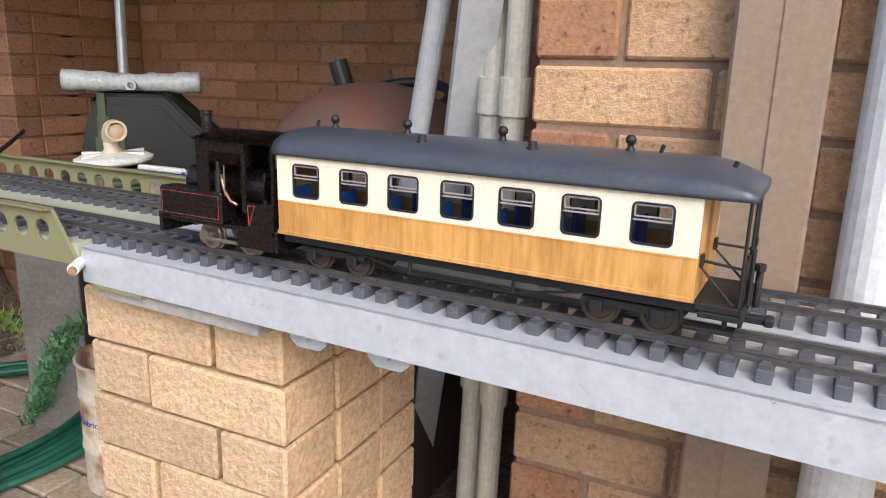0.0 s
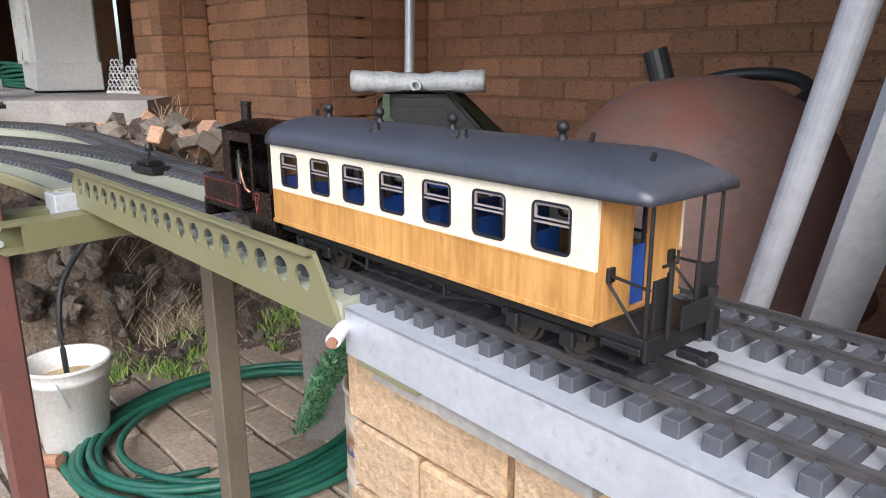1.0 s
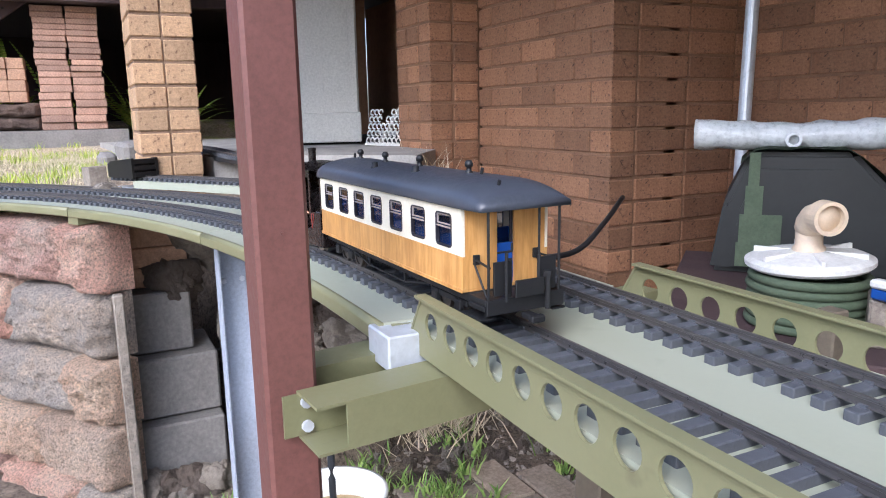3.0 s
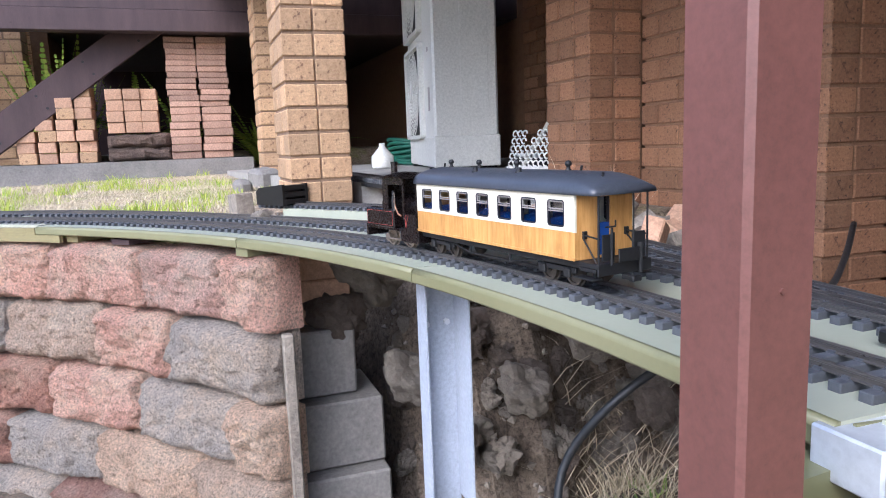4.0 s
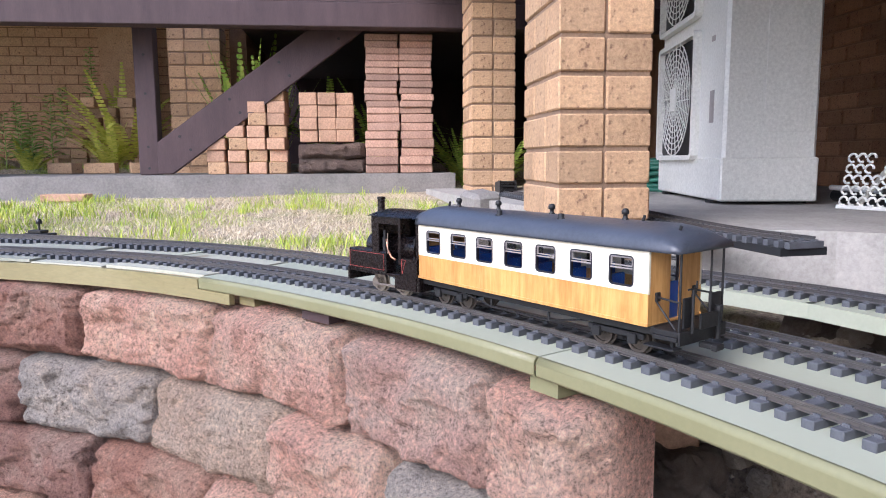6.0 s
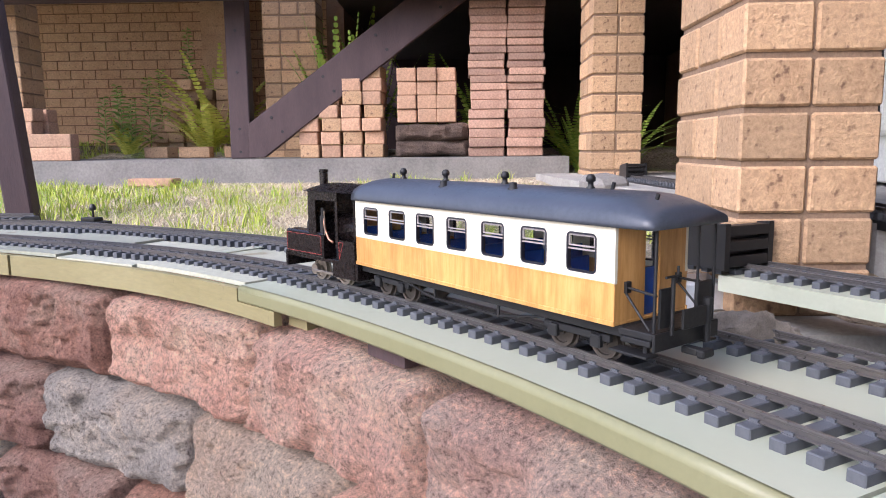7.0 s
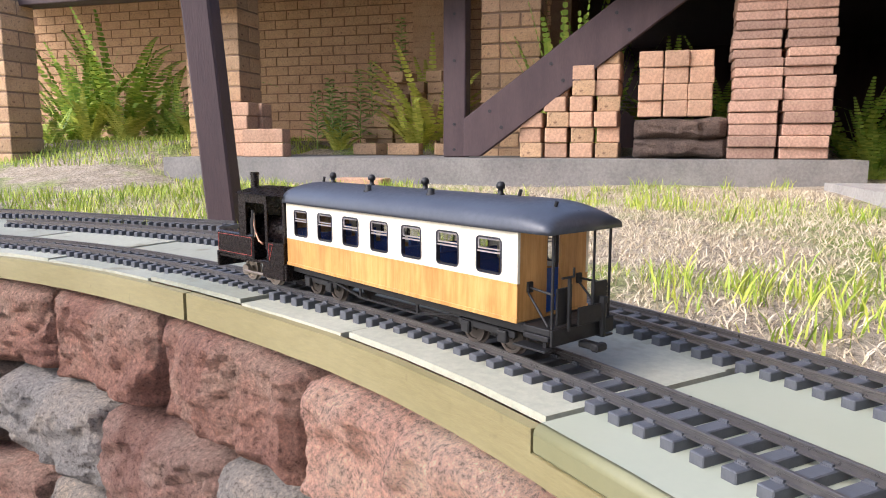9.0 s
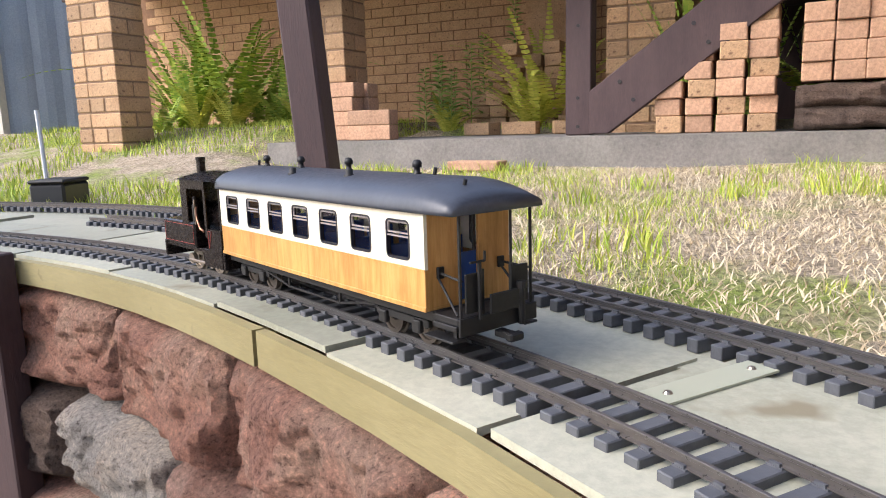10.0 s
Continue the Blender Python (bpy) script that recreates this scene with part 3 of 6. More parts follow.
# ---- beams, girders, decks ----
def strip(s0, s1, l0, l1, z0, z1, step_=0.05):
    """A strip of deck along the main line between two offsets."""
    bm = bmesh.new()
    n = max(1, round((s1 - s0) / step_))
    rows = []
    for k in range(n + 1):
        s = s0 + (s1 - s0) * k / n
        a, b = beside(s, l0), beside(s, l1 if not callable(l1) else l1(s))
        rows.append([bm.verts.new((q.x, q.y, z)) for q, z in ((a, z0), (b, z0), (b, z1), (a, z1))])
    for r, q in zip(rows, rows[1:]):
        for k in range(4):
            bm.faces.new((r[k], r[(k + 1) % 4], q[(k + 1) % 4], q[k]))
    bm.faces.new(rows[0][::-1])
    bm.faces.new(rows[-1])
    bmesh.ops.recalc_face_normals(bm, faces=bm.faces[:])
    return bm


def channel(s0, s1, l0, l1, name, label):
    """A galvanised folded channel, top DECK, open underneath."""
    t = thing(name, label, "steel beam", "track beams")
    bm = strip(s0, s1, l0, l1, DECK - 0.006, DECK - 0.003, 5)
    part("top_plate", bm, "galv", t)
    part("web", strip(s0, s1, l0 - 0.003, l0, DECK - 0.05, DECK - 0.0035, 5), "galv", t)
    part("web", strip(s0, s1, l1, l1 + 0.003, DECK - 0.05, DECK - 0.0035, 5), "galv", t)
    return t


channel(0.0, 2.36, 0.058, -0.055, "galvanised_beam", "galvanised steel beam carrying the nearer track")
channel(0.0, 2.36, -0.095, -0.205, "galvanised_beam", "galvanised steel beam carrying the second track")


def girder(name, s0, s1, off, label):
    """A plate girder with a row of round holes, sloped ends and a turned top edge."""
    t = thing(name, label, "girder", "bridge girders")
    a, b = beside(s0, off), beside(s1, off)
    d = (b - a)
    L = d.length
    m = Matrix.Translation((a.x, a.y, 0)) @ Matrix.Rotation(math.atan2(d.y, d.x), 4, "Z")
    z0, z1, th = 0.950, 1.018, 0.003
    n = 18
    cell = (L - 0.09) / n
    own = bmesh.new()
    seg = 20
    for side in (0, th):
        for k in range(n):
            cx, cz = 0.045 + cell * (k + 0.5), 0.99
            hw, r = cell / 2, 0.0145
            ring, rim = [], []
            ang = sorted([2 * math.pi * q / 20 + 0.05 for q in range(20)] + [math.atan2(v, u) % (2 * math.pi) for u in (-hw, hw) for v in (z1 - cz, z0 - cz)])
            seg = len(ang)
            for an in ang:
                ca, sa = math.cos(an), math.sin(an)
                ring.append(own.verts.new((cx + r * ca, side, cz + r * sa)))
                f = 1 / max(abs(ca) / hw, (sa / (z1 - cz) if sa > 0 else -sa / (cz - z0)))
                rim.append(own.verts.new((cx + f * ca, side, cz + f * sa)))
            for q in range(seg):
                own.faces.new((ring[q], ring[(q + 1) % seg], rim[(q + 1) % seg], rim[q]))
            if side:
                continue
            for q in range(seg):
                an, bn = ang[q], ang[(q + 1) % seg]
                own.faces.new([own.verts.new((cx + r * math.cos(w), y, cz + r * math.sin(w))) for w, y in ((an, 0), (bn, 0), (bn, th), (an, th))])
        own.faces.new([own.verts.new(v) for v in ((0.045, side, z0), (0.045, side, z1), (-0.0, side, z0))])
        own.faces.new([own.verts.new(v) for v in ((L - 0.045, side, z0), (L - 0.045, side, z1), (L, side, z0))])
    bmesh.ops.remove_doubles(own, verts=own.verts[:], dist=1e-5)
    bmesh.ops.recalc_face_normals(own, faces=own.faces[:])
    own.transform(m)
    part("web_plate", own, "green", t)
    fl = box(0.045, L - 0.045, -0.001, 0.012, z1, z1 + 0.003)
    fl.transform(m)
    part("top_flange", fl, "green", t)
    for x in (0.0, L):
        g = bar((x, th / 2, z0), (0.045 if x == 0 else L - 0.045, th / 2, z1), 0.005, 0.003)
        g.transform(m)
        part("end_edge", g, "green", t)
    return t


girder("plate_girder", 2.36, 3.24, 0.060, "olive green plate girder with round holes beside the track")
girder("plate_girder", 2.3, 3.24, -0.238, "olive green plate girder with round holes behind the second track")
deck = thing("bridge_deck", "pale green painted bridge deck under both tracks", "deck")
part("deck_plate", strip(2.365, 3.24, 0.058, -0.236, DECK - 0.02, DECK, 0.2), "green_deck", deck)

far_edge = lambda s: -gap_at(s) - 0.075


def folded_edge(s0, s1):
    """The rounded fold along the near side of a sheet deck, with its return underneath."""
    r = 0.008
    prof = [(0.0945 - r + r * math.sin(radians(a)), DECK - r + r * math.cos(radians(a))) for a in (0, 22, 45, 67, 90)]
    prof += [(0.0945, 0.956), (0.092, 0.953), (0.078, 0.953), (0.078, 0.9545), (0.0915, 0.9545), (0.0925, 0.957), (0.0925, DECK - r)]
    prof.append((0.0945 - r, DECK - 0.004))
    bm = bmesh.new()
    n = max(1, round((s1 - s0) / 0.1))
    rows = [[bm.verts.new((*beside(s0 + (s1 - s0) * k / n, l), z)) for l, z in prof] for k in range(n + 1)]
    m = len(prof)
    for a, b in zip(rows, rows[1:]):
        for k in range(m):
            f = bm.faces.new((a[k], a[(k + 1) % m], b[(k + 1) % m], b[k]))
            f.smooth = k < 4
    bm.faces.new(rows[0])
    bm.faces.new(rows[-1][::-1])
    bmesh.ops.recalc_face_normals(bm, faces=bm.faces[:])
    return bm


for s0, s1 in ((3.25, 4.046), (4.05, 4.75), (4.754, 5.655)):
    d = thing("track_deck", "green painted track deck with a folded edge", "deck", "track decks")
    part("deck_plate", strip(s0, s1, 0.0865, far_edge, DECK - 0.012, DECK, 0.1), "green_deck", d)
    part("edge_plate", folded_edge(s0, s1), "green", d)
BOARDS = [5.657, 6.0, 6.248, 6.52, 6.868, 7.2, 7.5, 7.8, 8.2]
for k, (a, b) in enumerate(zip(BOARDS, BOARDS[1:])):
    d = thing("deck_board", "weathered grey green board under the tracks", "board", "deck boards")
    z = DECK + (0.002, -0.002, 0.003, -0.001, 0.001)[k % 5]
    part("plank", strip(a + (0.003 if k != 1 else 0.012), b - 0.003, 0.0785 + 0.002 * (k % 2), lambda s: -gap_at(s) + 0.055, z - 0.007, z, 0.12), "grey_board", d)
    d2 = thing("deck_board", "weathered grey green board under the second track", "board", "deck boards")
    part("plank", strip(a + (0.012 if k != 1 else 0.002), b - 0.01, -0.14, far_edge, z - 0.014, z - 0.003, 0.15), "grey_board", d2)
FASCIA = [5.55, 6.385, 7.25, 8.1]
for k, (a, b) in enumerate(zip(FASCIA, FASCIA[1:])):
    fb = strip(max(a, 5.659), b - 0.006, 0.094 + 0.002 * k, 0.0815, 0.931, DECK - 0.005, 0.12)
    if k == 0:
        merge(fb, strip(a, 5.659, 0.094, 0.0815, 0.931, 0.9525, 0.12))
    f = tagged(link("fascia_board", fb, "green_wood"), "olive brown painted timber fascia board", "board", "fascia boards")
for a in (5.5, 6.39):
    tagged(link("support_block", strip(a, a + 0.05, 0.07, -0.1, 0.93, 0.9525 if a < 6 else 0.962, 1), "green_wood"), "olive painted timber packing block under the deck", "block", "support blocks")
tagged(link("deck_bracket", strip(4.72, 4.77, 0.085, -0.1, 0.932, 0.9525, 1), "green"), "olive steel bracket between deck and wall", "bracket")
tagged(link("packing_plate", strip(5.26, 5.34, 0.075, -0.1, 0.9305, 0.946, 1), "dark_timber"), "dark timber packing piece under the deck", "block")
tie_plate = thing("tie_strap", "flat metal strap screwed across the deck boards", "strap")
q0, q1 = beside(5.965, -0.05), beside(5.96, -gap_at(5.96) + 0.04)
part("strap", bar((q0.x, q0.y, DECK + 0.0035), (q1.x, q1.y, DECK + 0.0035), 0.03, 0.002), "green_deck", tie_plate)
for f in (0.12, 0.88):
    q = q0.lerp(q1, f)
    part("screw_head", lathe([(0, 0.0022), (0.0025, 0.002), (0.004, 0)], 10, None, Matrix.Translation((q.x, q.y, DECK + 0.0045))), "metal", tie_plate)


# ---- tracks ----
def tie_mesh():
    bm = box(-0.0064, 0.0064, -0.0405, 0.0405, -0.022, -0.0088, 0.0009)
    for y in (-0.0238, 0.0238):
        box(-0.0052, 0.0052, y - 0.0052, y + 0.0052, -0.0088, -0.0078, 0, bm)
        for sg in (-1, 1):
            box(-0.0034, 0.0034, y + sg * 0.0036 - 0.0012, y + sg * 0.0036 + 0.0012, -0.0078, -0.0058, 0, bm)
    me = bpy.data.meshes.new("sleeper")
    bm.to_mesh(me)
    bm.free()
    me.materials.append(M["tie"])
    return me


TIE = tie_mesh()


def track(name, pts, label, pitch=0.0277, z=RAIL):
    """Two rails on sleepers along the given points."""
    t = thing(name, label, "track", "garden railway")
    pts = [Vector((p[0], p[1])) for p in pts]
    for side in (-1, 1):
        bm = bmesh.new()
        prof = [(-0.0017, -0.0004), (-0.0012, 0), (0.0012, 0), (0.0017, -0.0004), (0.0016, -0.0026), (0.0007, -0.0032), (0.0007, -0.0066), (0.0033, -0.0074), (0.0033, -0.0084), (-0.0033, -0.0084), (-0.0033, -0.0074), (-0.0007, -0.0066), (-0.0007, -0.0032), (-0.0016, -0.0026)]
        rings = []
        for i in range(0, len(pts), 3):
            d = (pts[min(i + 2, len(pts) - 1)] - pts[max(i - 2, 0)]).normalized()
            n = Vector((-d.y, d.x))
            rings.append([bm.verts.new((pts[i].x + n.x * (side * 0.0238 + u), pts[i].y + n.y * (side * 0.0238 + u), z + v)) for u, v in prof])
        for a, b in zip(rings, rings[1:]):
            for k in range(14):
                bm.faces.new((a[k], a[(k + 1) % 14], b[(k + 1) % 14], b[k]))
        part("rail", bm, "rail", t)
    n = int((len(pts) - 1) * 0.01 / pitch)
    for k in range(n):
        f = k * pitch / 0.01
        i = min(int(f), len(pts) - 2)
        p = pts[i].lerp(pts[i + 1], f - i)
        d = pts[min(i + 3, len(pts) - 1)] - pts[max(i - 3, 0)]
        ob = new("sleeper", TIE)
        ob.parent = t
        ob.matrix_world = pose(p.x, p.y, z, 0, 0, math.degrees(math.atan2(d.y, d.x)) + random.uniform(-0.6, 0.6))
    return t


track("railway_track", LINE[0:780], "grey sleepered model railway track, nearer line")
SECOND = spline([beside(0.02 + 0.2 * k, -gap_at(0.02 + 0.2 * k)) for k in range(40)], 0.01)
track("railway_track", SECOND[0:780], "grey sleepered model railway track, second line")
BRANCH = spline([(-1.75, 0.865), (-2.0, 0.89), (-2.3, 0.925), (-2.65, 0.955), (-3.0, 0.945), (-3.25, 0.875), (-3.5, 0.73), (-3.75, 0.57), (-4.0, 0.41)], 0.01)
track("siding_track", BRANCH, "model railway siding on a pale board")
BRANCH2 = spline([(-3.45, 0.87), (-3.7, 0.83), (-4.3, 0.83), (-5.0, 0.76), (-5.5, 0.72)], 0.01)
track("siding_track", BRANCH2, "dark model railway siding running onto the slab", z=1.07)


# ---- retaining wall ----
def stone(w, h, d, seed, mat, cuts=15):
    """A rock-faced block, w wide, d deep and h high, its rough face towards -y."""
    bm = bmesh.new()
    bmesh.ops.create_cube(bm, size=1)
    bmesh.ops.subdivide_edges(bm, edges=bm.edges[:], cuts=cuts, use_grid_fill=True)
    rng = Vector((seed * 3.7, seed * 1.9, seed * 5.3))
    for v in bm.verts:
        x, y, z = v.co
        p = Vector((x * w, y * d, z * h))
        # distance to the nearest edge of the face, in metres
        e = min((0.5 - abs(x)) * w, (0.5 - abs(z)) * h)
        pillow = 1 - (1 - min(1.0, e / 0.036)) ** 2.6
        if y < 0.3:
            k = (0.5 - y) ** 1.5
            cell = noise.voronoi(p * 9 + rng)[0]
            p.y -= k * (0.055 * pillow + 0.026 * noise.noise(p * 6 + rng) * pillow + 0.014 * (cell[1] - cell[0] - 0.35) * pillow + 0.016 * noise.noise(p * 24 + rng) + 0.012 * noise.noise(p * 55 + rng))
            wob = Vector((noise.noise(p * 9 + rng * 2), 0, noise.noise(p * 9 + rng * 3)))
            p += wob * 0.014 * k
            cx, cz = max(0.0, abs(x) * 2 - 0.8) * 5, max(0.0, abs(z) * 2 - 0.62) / 0.38
            p.x *= 1 - 0.05 * k * cz * cz * cx
            p.z *= 1 - 0.12 * k * cx * cx * cz
        v.co = p
    me = bpy.data.meshes.new("stone")
    bm.to_mesh(me)
    bm.free()
    me.materials.append(M[mat])
    return me


# the joints of each course along the line, from the bank end, with the stones between them
# e stones from about 7 m on: shade at that end put into the stone colour
COURSES = [
    ([4.655, 4.86, 5.2, 5.63, 6.075, 6.485, 6.86, 7.25, 7.66, 8.1], "aaaaccceec"),
    ([4.665, 5.09, 5.41, 5.84, 6.295, 6.648, 7.05, 7.46, 7.88, 8.2], "badbcbeece"),
    ([4.64, 4.815, 5.24, 5.64, 6.06, 6.46, 6.88, 7.3, 7.7, 8.15], "dbaccbceec"),
    ([4.645, 4.98, 5.45, 5.85, 6.27, 6.69, 7.1, 7.5, 7.9, 8.2], "ddbccbeece"),
    ([4.63, 4.8, 5.2, 5.64, 6.06, 6.48, 6.9, 7.3, 7.7, 8.15], "bacbcceeec"),
]


def retaining_wall():
    t = thing("retaining_wall", "rock-faced pink and grey concrete block retaining wall", "retaining wall", kind="structure")
    top, h = 0.929, 0.186
    for r, (joints, kinds) in enumerate(COURSES):
        for k, (a, b) in enumerate(zip(joints, joints[1:])):
            near = b < 7.3
            dep = 0.2 if k else 0.075
            me = stone(b - a - 0.007, h - 0.005, dep, 11 * r + k + 1, "stone_" + kinds[k], 30 if near and r < 4 else 14)
            p, hd = on_line((a + b) / 2)
            q = beside((a + b) / 2, 0.055 - dep / 2 + 0.012 * r)
            ob = new("stone_block", me)
            ob.parent = t
            ob.matrix_world = pose(q.x, q.y, top - h / 2 - r * h, 0, 0, math.degrees(hd) + 180 + random.uniform(-1.2, 1.2))


retaining_wall()

# ---- the train ----
def rounded(x0, x1, z0, z1, r, n=4):
    pts = []
    for cx, cz, a0 in ((x1 - r, z0 + r, -90), (x1 - r, z1 - r, 0), (x0 + r, z1 - r, 90), (x0 + r, z0 + r, 180)):
        for k in range(n + 1):
            a = radians(a0 + 90 * k / n)
            pts.append((cx + r * math.cos(a), cz + r * math.sin(a)))
    return pts


def upright(outline, y0, y1):
    """An outline in x and z, thick from y0 to y1."""
    bm = prism(outline, 0, y1 - y0)
    bm.transform(Matrix(((1, 0, 0, 0), (0, 0, 1, y0), (0, 1, 0, 0), (0, 0, 0, 1))))
    bmesh.ops.recalc_face_normals(bm, faces=bm.faces[:])
    return bm


HL, HW = 0.2125, 0.051
ZB, ZW, ZR = 0.034, 0.070, 0.119
WIN = [0.1745, 0.1150, 0.0578, 0.0, -0.0583, -0.1165, -0.1755]
WW, WZ0, WZ1 = 0.0345, 0.0755, 0.1105


def side_panel(y0, y1):
    """The cream window band with its openings."""
    bm = bmesh.new()
    xs = [HL] + [v for w in WIN for v in (w + WW / 2, w - WW / 2)] + [-HL]
    for i in range(0, len(xs), 2):
        box(xs[i + 1], xs[i], y0, y1, ZW, ZR, 0, bm)
    for w in WIN:
        box(w - WW / 2, w + WW / 2, y0, y1, ZW, WZ0, 0, bm)
        box(w - WW / 2, w + WW / 2, y0, y1, WZ1, ZR, 0, bm)
    bmesh.ops.remove_doubles(bm, verts=bm.verts[:], dist=1e-5)
    return bm


def ring_frame(x0, x1, z0, z1, r, t, y0, y1):
    out, inn = rounded(x0, x1, z0, z1, r), rounded(x0 + t, x1 - t, z0 + t, z1 - t, r * 0.6)
    bm = bmesh.new()
    n = len(out)
    rings = [[bm.verts.new((x, y, z)) for x, z in o] for o, y in ((out, y0), (out, y1), (inn, y1), (inn, y0))]
    for a, b in zip(rings, rings[1:] + rings[:1]):
        for k in range(n):
            bm.faces.new((a[k], a[(k + 1) % n], b[(k + 1) % n], b[k]))
    bmesh.ops.recalc_face_normals(bm, faces=bm.faces[:])
    return bm


def corner_fill(w, y0, y1):
    """The rounded corners of a window opening."""
    bm = bmesh.new()
    r = 0.005
    for sx in (-1, 1):
        for sz, zc in ((-1, WZ0), (1, WZ1)):
            cx = w + sx * WW / 2
            pts = [(cx, zc)]
            for k in range(5):
                a = radians(90 * k / 4)
                pts.append((cx - sx * r * (1 - math.cos(a)), zc - sz * r * (1 - math.sin(a))))
            merge(bm, upright(pts, y0, y1))
    return bm


def wheel(r=0.0157):
    prof = [(0.0, -0.003), (0.004, -0.003), (0.004, -0.001), (r * 0.75, -0.001), (r * 0.78, -0.003), (r, -0.003), (r, 0.002), (r + 0.0025, 0.0022), (r + 0.0025, 0.0035), (0.0, 0.0035)]
    return lathe(prof, 24)


def carriage():
    t = thing("passenger_carriage", "cream and varnished wood narrow gauge passenger carriage with grey roof", "carriage", "train")
    body = part("floor_pan", box(-HL, HL, -HW, HW, ZB, ZB + 0.003, 0.0005), "wood", t)
    for sg in (-1, 1):
        y0, y1 = sorted((sg * HW, sg * (HW - 0.0035)))
        part("lower_panel", box(-HL, HL, y0, y1, ZB + 0.003, ZW, 0.0004), "wood", t, "honey coloured varnished wood panel")
        lo = part("sill_moulding", box(-HL - 0.0008, HL + 0.0008, *sorted((sg * (HW - 0.001), sg * (HW + 0.0012))), ZB, ZB + 0.004, 0.0004), "wood", t)
        part("belt_rail", box(-HL, HL, *sorted((sg * (HW - 0.001), sg * (HW + 0.0006))), ZW - 0.0012, ZW + 0.0006, 0.0002), "wood", t)
        band = part("window_band", side_panel(y0, y1), "cream", t, "cream painted window band")
        for w in WIN:
            win = part("window", ring_frame(w - WW / 2, w + WW / 2, WZ0, WZ1, 0.005, 0.0016, *sorted((sg * (HW + 0.0006), sg * (HW - 0.004)))), "frame_black", t)
            part("corner_fillet", corner_fill(w, y0, y1), "cream", win)
            part("pane", box(w - WW / 2, w + WW / 2, *sorted((sg * (HW - 0.0022), sg * (HW - 0.003))), WZ0, WZ1), "glass", win).visible_shadow = False
            part("toplight_frame", ring_frame(w - WW / 2 + 0.002, w + WW / 2 - 0.002, WZ1 - 0.0125, WZ1 - 0.002, 0.001, 0.0012, *sorted((sg * (HW - 0.0003), sg * (HW - 0.002)))), "frame_grey", win)
            part("glazing_bar", box(w - WW / 2 + 0.001, w + WW / 2 - 0.001, *sorted((sg * HW, sg * (HW - 0.002))), WZ1 - 0.0155, WZ1 - 0.0142), "frame_grey", win)
    part("front_wall", box(HL - 0.0035, HL - 0.0002, -HW + 0.0035, HW - 0.0035, ZB + 0.003, ZR + 0.012), "wood", t)
    door = 0.0105
    for sg in (-1, 1):
        part("end_panel", box(-HL + 0.0002, -HL + 0.0035, *sorted((sg * door, sg * (HW - 0.0035))), ZB + 0.003, ZR + 0.004), "wood", t)
    part("door_lintel", box(-HL + 0.0004, -HL + 0.0033, -door, door, ZR - 0.006, ZR + 0.014), "wood", t)
    dr = part("door", box(-HL + 0.004, -HL + 0.006, -door, door, ZB + 0.003, ZB + 0.045), "blue", t, "blue end door")
    part("door_stile", box(-HL + 0.004, -HL + 0.006, -door, -door + 0.003, ZB + 0.045, ZR - 0.004), "frame_black", dr)
    part("door_stile", box(-HL + 0.004, -HL + 0.006, door - 0.003, door, ZB + 0.045, ZR - 0.004), "frame_black", dr)
    seats = part("seats", box(-HL + 0.02, HL - 0.02, -HW + 0.006, HW - 0.006, ZB + 0.003, ZB + 0.012), "blue", t, "blue seats")
    for w in WIN:
        for sg in (-1, 1):
            part("seat_back", box(w + 0.024, w + 0.028, *sorted((sg * 0.012, sg * (HW - 0.006))), ZB + 0.012, ZB + 0.05, 0.001), "blue", seats)
    # roof: arched, with domed ends, over the rear platform
    rear, front = -HL - 0.038, HL + 0.004
    bm = bmesh.new()
    rings = []
    nx, na = 40, 16
    for i in range(nx + 1):
        x = rear + (front - rear) * i / nx
        e = min((x - rear) / 0.05, 1.0)
        e2 = min((front - x) / 0.012, 1.0)
        crown = 0.024 * (1 - (1 - e) ** 2.2 * 0.62) * (0.9 + 0.1 * e2)
        half = (HW + 0.004) * (1 - 0.06 * (1 - e) ** 2)
        row = []
        for k in range(na + 1):
            a = math.pi * k / na
            row.append(bm.verts.new((x, -half * math.cos(a), ZR + 0.002 + crown * math.sin(a) ** 0.85)))
        row += [bm.verts.new((x, half, ZR - 0.001)), bm.verts.new((x, -half, ZR - 0.001))]
        rings.append(row)
    for a, b in zip(rings, rings[1:]):
        n = len(a)
        for k in range(n):
            bm.faces.new((a[k], a[(k + 1) % n], b[(k + 1) % n], b[k]))
    bm.faces.new(rings[0])
    bm.faces.new(rings[-1][::-1])
    bmesh.ops.recalc_face_normals(bm, faces=bm.faces[:])
    roof = part("roof", bm, "roof", t, "dark grey domed roof", smooth=True)
    # ventilators
    for x, y in ((0.175, 0.0), (0.085, 0.0), (0.05, 0.03), (-0.02, 0.0), (-0.06, 0.025), (-0.14, 0.0)):
        z = ZR + 0.002 + 0.024 * (1 - (y / HW) ** 2) ** 0.45 - 0.002
        v = lathe([(0.0, 0), (0.0042, 0), (0.0042, 0.003), (0.0028, 0.004), (0.0028, 0.008), (0.0045, 0.0085), (0.0047, 0.012), (0.003, 0.015), (0, 0.0155)] if y == 0.0 else [(0, 0), (0.006, 0), (0.0055, 0.003), (0.0038, 0.0035), (0.004, 0.0085), (0, 0.009)], 14, None, Matrix.Translation((x, y, z)))
        part("ventilator", v, "chassis", roof, smooth=True)
    for x, y in ((0.2, 0.0), (-0.165, 0.0), (-0.226, 0.018)):
        z = ZR + (0.024 if x > -0.2 else 0.017)
        part("lamp_iron", rod((x, y, z), (x - 0.003, y, z + 0.0085), 0.0018, 8), "chassis", roof)
